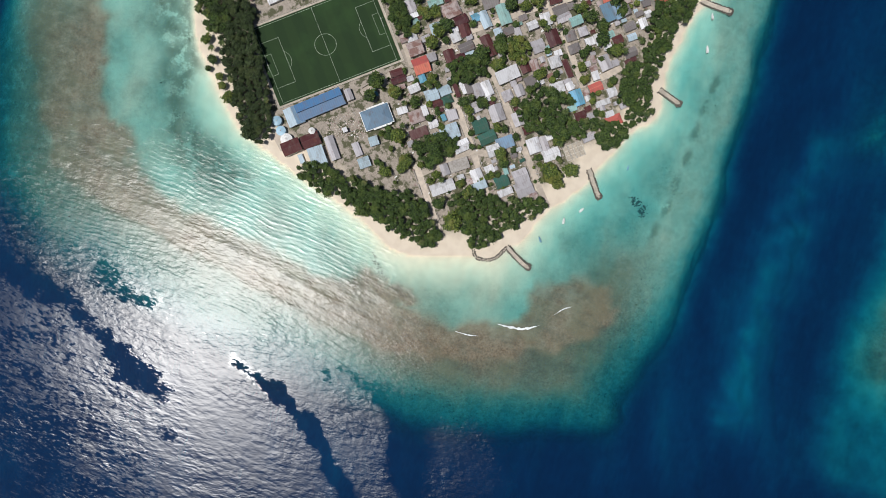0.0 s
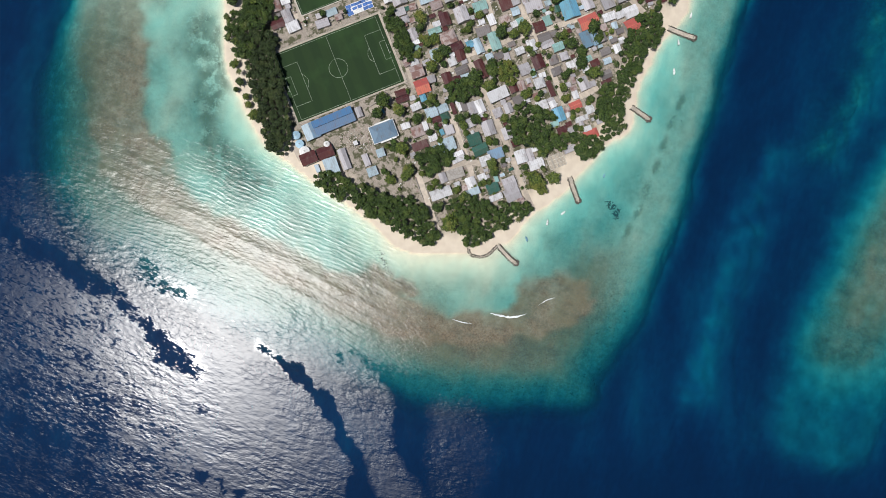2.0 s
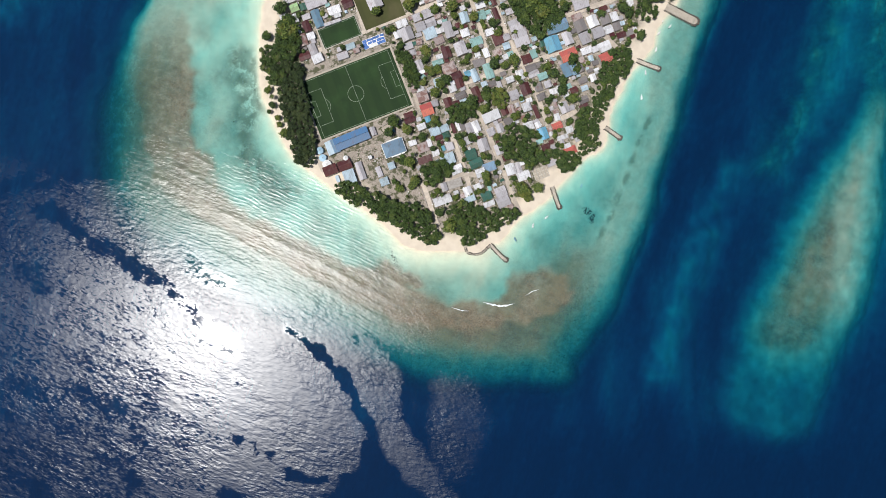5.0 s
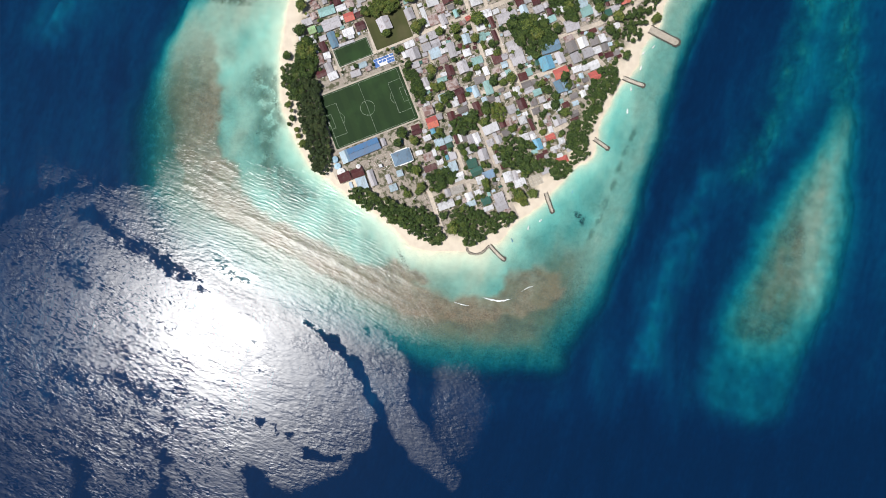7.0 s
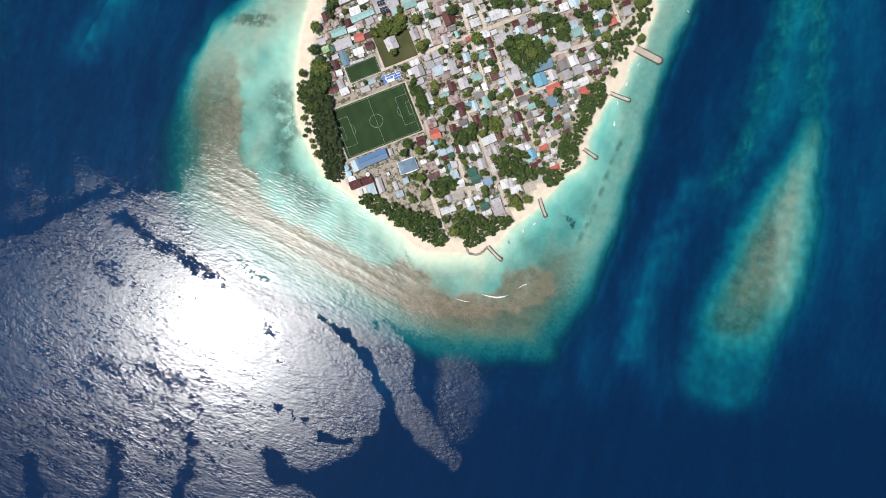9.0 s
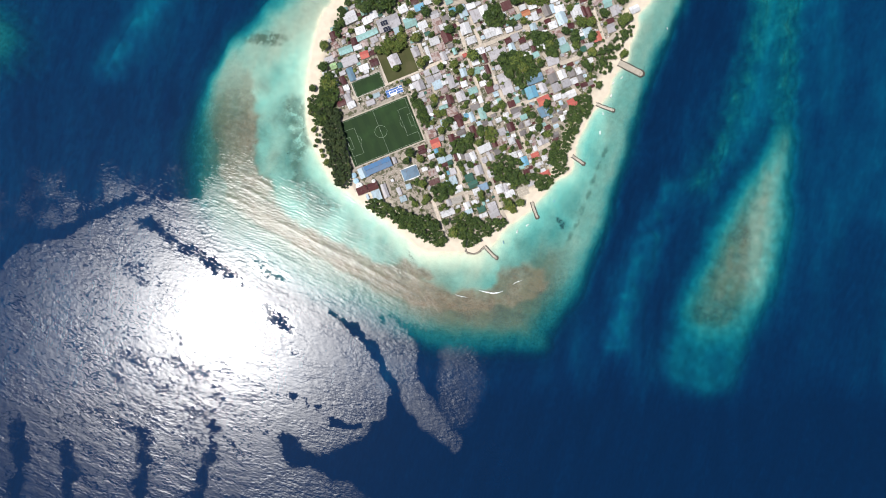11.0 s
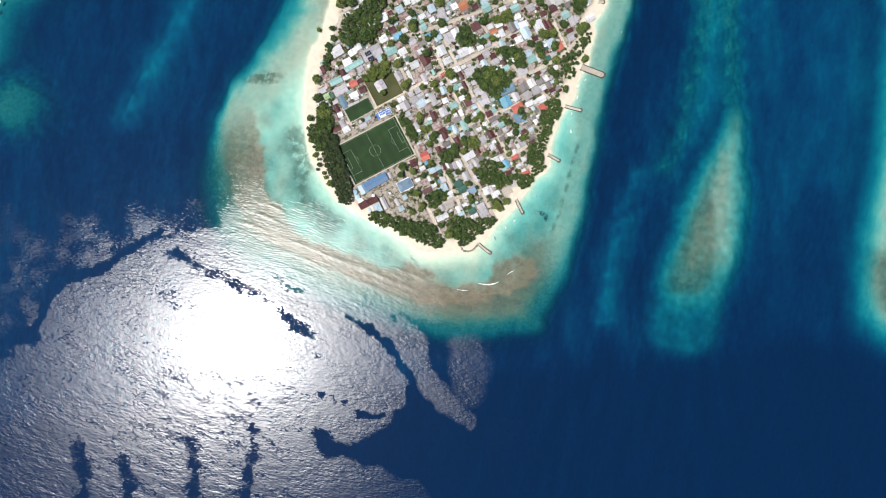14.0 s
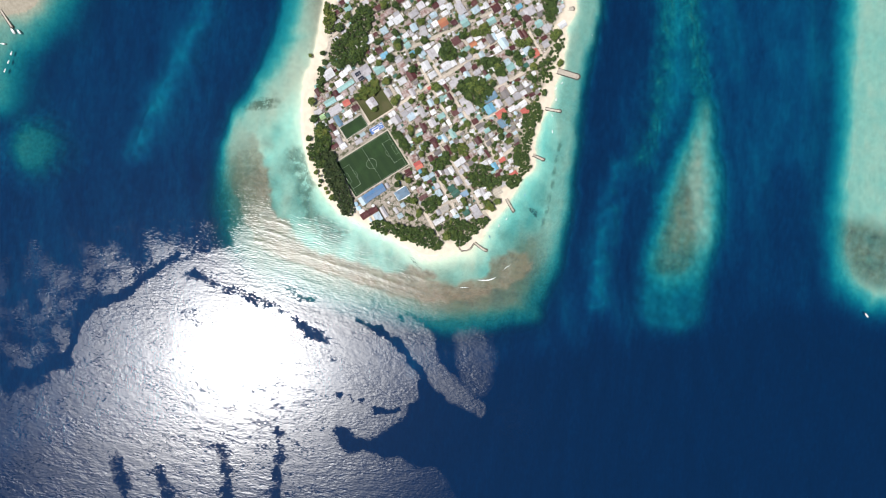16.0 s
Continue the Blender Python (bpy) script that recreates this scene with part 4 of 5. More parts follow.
def crown_shape(seed, clumps=34, leaves=15):
    """An uneven crown of leaf clumps about a dense heart, one metre in radius."""
    r = np.random.RandomState(seed)
    bm = bmesh.new()
    bmesh.ops.create_icosphere(bm, subdivisions=2, radius=0.74)
    for v in bm.verts:
        v.co *= 0.85 + 0.3 * r.rand()
        v.co.z *= 0.7
    V = [np.array([v.co[:] for v in bm.verts])]
    F = [np.array([[v.index for v in f.verts] for f in bm.faces])]
    bm.free()
    n = len(V[0])
    for c in range(clumps):
        a, q = r.uniform(0, 6.283), math.sqrt(r.rand())
        rad = 0.88 * q * (0.85 + 0.2 * math.sin(2 * a + seed) + 0.12 * math.sin(5 * a + 2 * seed))
        mid = np.array([rad * math.cos(a), rad * math.sin(a), 0.62 * math.sqrt(max(0.0, 1 - q * q)) + r.uniform(-0.12, 0.14)])
        for leaf in range(leaves):
            p = mid + r.normal(0, 0.11, 3) * (1, 1, 0.7)
            nrm = np.array([r.normal(0, 0.75), r.normal(0, 0.75), 1.0]) + 0.6 * p
            nrm /= np.linalg.norm(nrm)
            t = np.cross(nrm, r.normal(0, 1, 3))
            t /= np.linalg.norm(t)
            b = np.cross(nrm, t)
            s, e = r.uniform(0.07, 0.13), r.uniform(0.5, 0.9)
            V.append(np.array([p - s * t, p - s * e * b, p + s * t, p + s * e * b]))
            F.append(np.array([[n, n + 1, n + 2], [n, n + 2, n + 3]]))
            n += 4
    return np.concatenate(V), np.concatenate(F)


CROWNS = [crown_shape(i) for i in range(7)]
SHRUBS = [crown_shape(i + 20, 16, 11) for i in range(4)]


def trunk_shape(seed):
    """A tapered trunk with four limbs, for a tree one metre high at its crown's base."""
    r, bm = random.Random(seed), bmesh.new()

    def limb(a, b, r0, r1):
        d = Vector(b) - Vector(a)
        m = Matrix.Translation((Vector(a) + Vector(b)) / 2) @ d.to_track_quat("Z", "Y").to_matrix().to_4x4()
        bmesh.ops.create_cone(bm, cap_ends=True, segments=6, radius1=r0, radius2=r1, depth=d.length, matrix=m)

    limb((0, 0, -0.1), (0.03, 0.02, 0.62), 0.07, 0.05)
    for i in range(4):
        a = 1.57 * i + r.uniform(-0.5, 0.5)
        limb((0.03, 0.02, 0.58), (0.42 * math.cos(a), 0.42 * math.sin(a), 1.05), 0.045, 0.02)
    return bm


def palm_fronds(seed):
    r, bm = random.Random(seed), bmesh.new()
    for i in range(15):
        a, reach, lift = 6.283 * i / 15 + r.uniform(-0.15, 0.15), r.uniform(0.85, 1.1), r.uniform(0.1, 0.45)
        rows = []
        for j in range(7):
            s = j / 6
            d, z, w = reach * s, lift * math.sin(2.2 * s) - 0.42 * s * s, 0.13 * math.sin(3.14 * (0.08 + 0.9 * s)) + 0.01
            c, e = math.cos(a), math.sin(a)
            rows.append([bm.verts.new((d * c - q * w * e, d * e + q * w * c, z - abs(q) * 0.05)) for q in (-1, 0, 1)])
        for p, q in zip(rows[:-1], rows[1:]):
            bm.faces.new((p[0], p[1], q[1], q[0])), bm.faces.new((p[1], p[2], q[2], q[1]))
    return bm


def palm_trunk():
    bm = bmesh.new()
    for i in range(5):
        bmesh.ops.create_cone(bm, cap_ends=True, segments=7, radius1=0.045 - 0.004 * i, radius2=0.041 - 0.004 * i, depth=0.22, matrix=pose(0.012 * i * i / 4, 0, 0.1 + 0.2 * i, 0, 3 * i))
    return bm


def crown_mesh(i, kind):
    key = ("crown", i, kind)
    if key not in MESHES:
        MESHES[key] = mesh_of("crown", *CROWNS[i])
        MESHES[key].materials.append(LEAF[kind])
    return MESHES[key]


def tree(x, y, r, kind=1):
    tall = min(9.0, 2.2 + r * 0.85)
    ob = holder("tree", pose(x, y, floor_at(x, y) - 0.1, 0, 0, rng.uniform(0, 360)), ("dark green" if kind == 1 else "yellow green") + " broadleaf village tree with uneven crown", "tree", "village trees")
    child("trunk", shared("trunk", lambda: trunk_shape(3), BARK), ob, Matrix.Diagonal((tall * 0.8, tall * 0.8, tall * 0.8, 1)))
    child("crown", crown_mesh(rng.randrange(7), kind), ob, pose(0, 0, tall * 0.82) @ Matrix.Diagonal((r, r, r * rng.uniform(0.8, 1.0), 1)))


def palm(x, y, r, tall):
    ob = holder("palm", pose(x, y, floor_at(x, y) - 0.1, 0, 0, rng.uniform(0, 360)), "coconut palm with drooping green fronds", "palm tree", "coconut palms")
    child("trunk", shared("palm_trunk", palm_trunk, BARK), ob, Matrix.Diagonal((tall * 0.6, tall * 0.6, tall, 1)))
    child("fronds", shared("fronds", lambda: palm_fronds(5), LEAF[3]), ob, pose(0.03 * tall, 0, tall) @ Matrix.Diagonal((r, r, r, 1)))


def trees(rows):
    for x, y, r in rows:
        tree(x, y, r * 1.08, 1 if rng.random() < 0.5 else 2)
        PLOTS.append((x, y, r * 0.6, r * 0.6))


WOODS = []


def grove(corners, kind, gap=3.7):
    """A stand of close trees: crowns joined into one mesh, their trunks into another."""
    outline = smooth(corners, True, 3)
    WOODS.append(outline)
    lo, hi = outline.min(0), outline.max(0)
    r = np.random.RandomState(len(WOODS) + 40)
    spots = []
    for t in range(int((hi - lo).prod() / gap ** 2 * 9)):
        p = lo + (hi - lo) * r.rand(2)
        if all((p[0] - q[0]) ** 2 + (p[1] - q[1]) ** 2 > gap ** 2 for q in spots):
            spots.append(p)
    spots = np.array(spots)
    spots = spots[signed(spots[:, 0], spots[:, 1], outline) < 0.5]
    V, F, n = [], [], 0
    bm = bmesh.new()
    for x, y in spots:
        rad, tall, a = r.uniform(2.0, 3.4) + 3.0 * r.rand() ** 3, r.uniform(4.5, 8.0), r.uniform(0, 6.283)
        v, f = CROWNS[r.randint(7)]
        c, s = math.cos(a) * rad, math.sin(a) * rad
        z = floor_at(x, y)
        V.append(np.stack([x + c * v[:, 0] - s * v[:, 1], y + s * v[:, 0] + c * v[:, 1], z + tall + rad * v[:, 2] * 0.95], 1))
        F.append(f + n)
        n += len(v)
        bmesh.ops.create_cone(bm, cap_ends=False, segments=6, radius1=0.35, radius2=0.18, depth=tall, matrix=pose(x, y, z + tall / 2 - 0.1))
    me = mesh_of("woodland", np.concatenate(V), np.concatenate(F))
    me.materials.append(LEAF[kind])
    ob = tagged(new("woodland", me), "dense dark green coastal trees and shrubs" if kind == 1 else "very dark green trees along the beach" if kind == 4 else "light green shrubs and small trees", "woodland", kind="stuff")
    part("trunks", bm, BARK, ob)


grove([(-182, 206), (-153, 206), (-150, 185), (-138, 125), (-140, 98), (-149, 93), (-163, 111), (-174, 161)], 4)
grove([(-198, 226), (-181, 228), (-172, 190), (-187, 186), (-197, 204)], 1)
grove([(-113, 75), (-99, 76), (-70, 64), (-37, 52), (-18, 51), (-4, 35), (3, 9), (-13, 8), (-32, 16), (-51, 30), (-80, 45), (-108, 59)], 1)
grove([(20, 51), (39, 53), (56, 44), (63, 23), (48, 10), (33, 5), (25, 23)], 1)
grove([(60, 42), (88, 46), (93, 39), (75, 26), (63, 22)], 1)
grove([(198, 225), (219, 225), (219, 205), (202, 188), (197, 168), (187, 154), (183, 138), (180, 115), (168, 110), (162, 119), (159, 153), (173, 162), (178, 177), (183, 196)], 1)
grove([(130, 110), (163, 109), (165, 102), (146, 89), (138, 99)], 1)
grove([(77, 136), (91, 142), (111, 132), (112, 113), (130, 109), (120, 96), (82, 103), (71, 119)], 1)
grove([(-14, 94), (15, 99), (19, 88), (-5, 74)], 1)
grove([(15, 161), (40, 166), (43, 152), (22, 144)], 1)
grove([(65, 180), (78, 181), (81, 162), (65, 163)], 2)
grove([(-37, 214), (-28, 214), (-21, 186), (-31, 185)], 1)
grove([(-119, 400), (-94, 411), (-57, 459), (-40, 431), (-57, 404), (-76, 355), (-114, 359), (-130, 377)], 1)
grove([(-122, 466), (-107, 464), (-114, 425), (-128, 417)], 2)
grove([(-96, 305), (-62, 322), (-54, 302), (-88, 292)], 2)
grove([(258, 406), (281, 401), (275, 367), (257, 370)], 1)
grove([(268, 346), (283, 334), (273, 307), (252, 298), (256, 325)], 1, 5.2)
grove([(232, 299), (253, 300), (251, 267), (230, 260), (224, 282)], 1, 5.2)
grove([(86, 289), (123, 292), (143, 262), (116, 245), (98, 253), (86, 271)], 1)
grove([(133, 321), (168, 314), (165, 288), (139, 301)], 1)
grove([(107, 369), (142, 380), (159, 378), (157, 364), (123, 364)], 2)
grove([(77, 369), (93, 337), (72, 333), (64, 348)], 1)
grove([(-175, 261), (-156, 258), (-159, 218), (-181, 222)], 1)
grove([(-153, 359), (-145, 354), (-150, 322), (-160, 323)], 1)
grove([(-46, 227), (-35, 227), (-19, 191), (-28, 186)], 1)
trees([(-189, 201, 4.3), (-191, 180, 4.8), (-186, 163, 4.3), (-190, 156, 2.9), (-180, 149, 3.8), (-178, 141, 3.8), (-172, 131, 5.8), (15, 26, 8.7), (3, 42, 5.3), (14, 42, 3.4), (20, 35, 4.3), (98, 67, 9.6), (103, 59, 5.8), (115, 70, 6.7), (-30, 99, 7.2), (-24, 78, 6.7), (-28, 71, 4.8), (40, 127, 5.8), (-49, 145, 7.7), (-54, 132, 6.3), (-33, 135, 6.7), (-16, 128, 5.3), (56, 181, 5.3), (53, 159, 5.8), (65, 211, 6.7)])
trees([(77, 209, 5.3), (92, 195, 3.8), (132, 200, 6.7), (142, 193, 5.8), (125, 208, 5.3), (154, 172, 6.3), (125, 157, 4.3), (126, 169, 4.3), (127, 147, 4.8), (89, 151, 5.8), (103, 152, 3.4), (-11, 205, 4.3), (10, 192, 6.7), (-2, 177, 6.3), (10, 180, 3.8), (-16, 189, 4.3), (1, 204, 5.3), (-42, 69, 5.3), (103, 95, 3.4), (88, 81, 3.8), (115, 129, 4.3), (68, 128, 4.3), (65, 167, 3.4), (56, 83, 6.3), (58, 76, 4.8)])
trees([(32, 90, 2.9), (1, 66, 3.8), (-4, 61, 3.4), (29, 52, 5.8), (22, 59, 4.3), (39, 62, 2.9), (48, 66, 3.4), (-37, 99, 3.8), (-2, 147, 4.8), (3, 142, 3.4), (25, 128, 4.8), (29, 121, 4.8), (-4, 114, 3.8), (3, 119, 2.9), (6, 107, 3.4), (139, 136, 2.9), (149, 143, 2.9), (137, 119, 3.4), (111, 188, 2.9), (130, 173, 3.8), (142, 165, 2.9), (111, 167, 2.4), (154, 216, 6.9), (159, 205, 5.6), (118, 243, 6.3)])
trees([(142, 181, 6.9), (114, 288, 6.3), (203, 291, 4.9), (187, 268, 4.9), (145, 275, 5.6), (87, 215, 7.6), (56, 174, 6.9), (39, 167, 8.3), (4, 187, 6.3), (-6, 201, 5.6), (-13, 225, 6.9), (-31, 277, 8.3), (-24, 284, 5.6), (-13, 215, 4.9), (-69, 270, 5.6), (45, 288, 9.7), (42, 264, 6.3), (63, 257, 5.6), (69, 246, 4.9), (221, 292, 8.3), (211, 275, 6.9), (218, 268, 5.6), (214, 252, 3.5), (-96, 297, 6.3), (-86, 296, 4.9)])
trees([(-41, 215, 5.6), (9, 327, 7.7), (26, 357, 6.9), (-25, 353, 8.6), (-8, 370, 7.7), (69, 339, 7.7), (205, 337, 9.5), (220, 337, 7.7), (239, 350, 7.7), (265, 337, 7.7), (196, 320, 6.9), (196, 303, 6.9), (137, 317, 7.7), (149, 313, 8.6), (158, 304, 6.9), (106, 279, 8.6), (89, 283, 8.6), (119, 270, 8.6), (17, 276, 6.9), (-3, 272, 6.0), (-38, 315, 8.6), (-46, 349, 6.9), (-115, 359, 10.3), (77, 352, 7.7), (107, 369, 7.7)])
trees([(120, 339, 6.0), (268, 290, 6.9), (269, 320, 6.9), (-175, 304, 8.0), (-177, 272, 8.0), (-193, 241, 6.0), (-169, 246, 12.1), (-141, 384, 5.0), (-163, 385, 4.0), (-140, 367, 6.0), (-89, 369, 15.1), (-86, 439, 7.0), (-104, 423, 9.1), (103, 336, 7.0), (39, 373, 8.0), (195, 311, 8.0), (182, 324, 7.0), (40, 406, 8.0), (-8, 395, 7.0), (-6, 379, 7.0), (1, 443, 7.0), (-19, 447, 7.0), (204, 390, 7.0), (272, 342, 9.1), (221, 316, 8.0)])
trees([(231, 244, 6.0), (143, 280, 5.0), (188, 358, 6.0), (14, 350, 6.0), (-42, 386, 7.0)])

# ---- compound walls along the lanes ----


def compound_wall(x, y, turn, n):
    ob = holder("compound_wall", pose(x, y, floor_at(x, y) - 0.1, 0, 0, turn), "low weathered plaster compound wall beside a sandy lane", "wall", "compound walls")
    child("wall", shared("yard_wall", lambda: block(1, 0.3, 1.7), PLASTER), ob, Matrix.Diagonal((n, 1, 1, 1)))
    child("coping", shared("wall_coping", lambda: block(1, 0.46, 0.12, 0, 0, 1.7), CONCRETE), ob, Matrix.Diagonal((n + 0.1, 1, 1, 1)), "grey concrete coping")


def built(x, y, margin):
    for px, py, a, b in PLOTS:
        u, v = (x - px) * c21 + (y - py) * s21, (y - py) * c21 - (x - px) * s21
        if abs(u) < a + margin and abs(v) < b + margin:
            return True
    return False


for lane in [smooth(q, False, 3) for q in STREETS]:
    far = np.cumsum(np.r_[0, np.hypot(*np.diff(lane, axis=0).T)])
    at = rng.uniform(2, 6)
    while at < far[-1] - 10:
        n = rng.uniform(5, 11)
        p, e = [np.array([np.interp(q, far, lane[:, 0]), np.interp(q, far, lane[:, 1])]) for q in (at, at + n)]
        d = (e - p) / np.linalg.norm(e - p)
        for side in (-1, 1):
            m = (p + e) / 2 + side * 3.3 * np.array([-d[1], d[0]])
            if rng.random() < 0.75 and shore(*m) < -22 and not any(built(*(m + q * n * 0.5 * d), 0.6) for q in (-1, -0.5, 0, 0.5, 1)) and min(np.min(to_line(m[:1], m[1:], o)) for o in LANES) > 2.9:
                compound_wall(m[0], m[1], math.degrees(math.atan2(d[1], d[0])), n)
        at += n + rng.uniform(1.5, 5)

# ---- the rest of the village between the streets ----
LANE_MAP = np.minimum.reduce([to_line(MAP_X, MAP_Y, lane) for lane in [smooth(q, False, 2) for q in STREETS]])
WOOD_MAP = np.full(MAP_X.shape, 99.0)
for ring_ in WOODS:
    near = (np.abs(MAP_X - ring_[:, 0].mean()) < 90) & (np.abs(MAP_Y - ring_[:, 1].mean()) < 90)
    WOOD_MAP[near] = np.minimum(WOOD_MAP[near], signed(MAP_X[near], MAP_Y[near], ring_))


def free(x, y, half_w, half_d, lanes=3.4, woods=2.0):
    if shore(x, y) > -24 or read(LANE_MAP, x, y) < lanes + min(half_w, half_d) or read(WOOD_MAP, x, y) < woods:
        return False
    for px, py, a, b in PLOTS:
        if abs(x - px) + abs(y - py) < 1.6 * (a + b + half_w + half_d):
            u, v = (x - px) * c21 + (y - py) * s21, (y - py) * c21 - (x - px) * s21
            if abs(u) < a + half_w - 0.3 and abs(v) < b + half_d - 0.3:
                return False
    return True


MIX = ["light_grey"] * 7 + ["white"] * 6 + ["maroon"] * 4 + ["patched"] * 5 + ["pale_teal"] * 2 + ["sky_blue"] * 2 + ["dark_grey"] * 2 + ["dark_green"]
SHADES = sorted(set(MIX))
box8 = np.array([(x, y, z) for z in (0, 1) for x, y in ((-0.47, -0.46), (0.47, -0.46), (0.47, 0.46), (-0.47, 0.46))])
box_f = np.array([(0, 1, 5), (0, 5, 4), (1, 2, 6), (1, 6, 5), (2, 3, 7), (2, 7, 6), (3, 0, 4), (3, 4, 7)])
gable6 = np.array([(-0.5, -0.5, 0), (0.5, -0.5, 0), (0.5, 0.5, 0), (-0.5, 0.5, 0), (-0.5, 0, 1), (0.5, 0, 1)])
gable_f = np.array([(0, 1, 5), (0, 5, 4), (2, 3, 4), (2, 4, 5), (1, 2, 5), (3, 0, 4), (0, 3, 2), (0, 2, 1)])
in_v, in_f, in_m, in_n = [], [], [], 0


def infill(colour, x, y, w, d, lean):
    """One of the many small roofs packed between the larger houses."""
    global in_n
    PLOTS.append((x, y, w / 2, d / 2))
    a, h = radians(TURN + lean), rng.uniform(2.3, 3.6)
    if d > w:
        w, d, a = d, w, a + math.pi / 2
    c, s = math.cos(a), math.sin(a)
    for shape, faces, size, z, slot in ((box8, box_f, (w, d, h), 1.25, 0), (gable6, gable_f, (w, d, rng.uniform(0.1, 0.24) * d), 1.25 + h, 1 + SHADES.index(colour))):
        v = shape * size
        in_v.append(np.stack([x + c * v[:, 0] - s * v[:, 1], y + s * v[:, 0] + c * v[:, 1], z + v[:, 2]], 1))
        in_f.append(faces + in_n), in_m.extend([slot] * len(faces))
        in_n += len(v)


for i in range(900):
    x, y, rad = rng.uniform(-150, 280), rng.uniform(60, 470), rng.uniform(2.6, 4.6)
    if not (x < -45 and y < 215) and free(x, y, rad * 0.55, rad * 0.55, 1.0, 1.0) and ripple(np.array([x]), np.array([y]), 45, 41)[0] > -0.15:
        trees([(x, y, rad)])
for size in (5.5, 4.4, 3.4, 2.5, 1.8):
    for i in range(2600):
        x, y = rng.uniform(-190, 310), rng.uniform(55, 600)
        if (x < -40 and y < 215) or (x < 20 and y < 92) or (x > 105 and y < 100):
            continue
        a, b = size * rng.uniform(0.85, 1.4), size * rng.uniform(0.75, 1.05)
        if free(x, y, a - 0.5, b - 0.5, 2.7):
            infill(rng.choice(MIX), x, y, 2 * a, 2 * b, rng.uniform(-4, 4))
me = mesh_of("small_houses", np.concatenate(in_v), np.concatenate(in_f))
for material in [PLASTER] + [ROOF[key] for key in SHADES]:
    me.materials.append(material)
me.polygons.foreach_set("material_index", np.array(in_m, np.int32))
tagged(new("small_houses", me), "closely packed small tin-roofed houses and sheds", "small houses", kind="stuff")

scrub_v, scrub_f, scrub_n, palms = {1: [], 2: []}, {1: [], 2: []}, {1: 0, 2: 0}, 0
for i in range(3800):
    x, y, rad = rng.uniform(-185, 300), rng.uniform(40, 600), rng.uniform(1.2, 4.0)
    if (x < -55 and y < 215) or (x < -8 and y < 95 and rng.random() < 0.8) or not free(x, y, rad * 0.3, rad * 0.3, 1.2, 0.5):
        continue
    PLOTS.append((x, y, rad * 0.6, rad * 0.6))
    if palms < 60 and rng.random() < 0.12:
        palm(x, y, rng.uniform(2.6, 3.6), rng.uniform(6, 10))
        palms += 1
        continue
    kind, (v, f), a = rng.choice((1, 1, 2)), SHRUBS[rng.randrange(4)], rng.uniform(0, 6.283)
    c, s, tall = math.cos(a) * rad, math.sin(a) * rad, 0.6 + rad * 1.0
    scrub_v[kind].append(np.stack([x + c * v[:, 0] - s * v[:, 1], y + s * v[:, 0] + c * v[:, 1], 1.2 + tall + rad * v[:, 2]], 1))
    scrub_f[kind].append(f + scrub_n[kind])
    scrub_n[kind] += len(v)
for kind in (1, 2):
    me = mesh_of("garden_shrubs", np.concatenate(scrub_v[kind]), np.concatenate(scrub_f[kind]))
    me.materials.append(LEAF[kind])
    tagged(new("garden_shrubs", me), ("dark green" if kind == 1 else "yellow green") + " garden bushes between the houses", "shrubs", kind="stuff")
for x, y in ((-10, 9), (-2, 26), (6, 62), (64, 46), (140, 100), (187, 150), (184, 120), (90, 62), (-186, 172), (-182, 188)):
    palm(x, y, 3.4, 8.5)

# ---- yard clutter ----
r = np.random.RandomState(5)
cube = np.array([(x, y, z) for z in (0, 1) for x, y in ((-0.5, -0.5), (0.5, -0.5), (0.5, 0.5), (-0.5, 0.5))])
cube_f = np.array([(4, 5, 6, 7), (0, 1, 5, 4), (1, 2, 6, 5), (2, 3, 7, 6), (3, 0, 4, 7)])
heaps = {"pale": ([], FILL), "rust": ([], ROOF["patched"]), "white": ([], WHITE_PAINT), "grey": ([], CONCRETE)}
for i in range(6500):
    x, y = r.uniform(-170, 290), r.uniform(50, 480)
    scrap = x < -35 and y < 215
    if scrap:
        x, y = r.uniform(-92, -56), r.uniform(98, 122)
    if shore(x, y) > -22 or not free(x, y, 0.2, 0.2, 1.9, 0.5):
        continue
    w, d, h, a = r.uniform(0.4, 2.4), r.uniform(0.4, 1.6), r.uniform(0.4, 2.0), radians(TURN) + r.normal(0, 0.25)
    if scrap:
        w, d, h, a = 0.5 * w, 0.6 * d, 0.4 * h, a + r.normal(0, 0.8)
    c, s = math.cos(a), math.sin(a)
    v = cube * (w, d, h)
    heaps[r.choice(["pale", "rust", "white", "grey"], p=[0.5, 0.3, 0.04, 0.16] if scrap else [0.3, 0.25, 0.2, 0.25])][0].append(np.stack([x + c * v[:, 0] - s * v[:, 1], y + s * v[:, 0] + c * v[:, 1], 1.35 + v[:, 2]], 1))
for key, (boxes, material) in heaps.items():
    me = mesh_of("yard_clutter", np.concatenate(boxes), np.concatenate([cube_f + 8 * i for i in range(len(boxes))]))
    me.materials.append(material)
    tagged(new("yard_clutter", me), "small sheds, crates and " + key + " scrap in sandy yards", "yard clutter", kind="stuff")

# ---- breakwaters ----


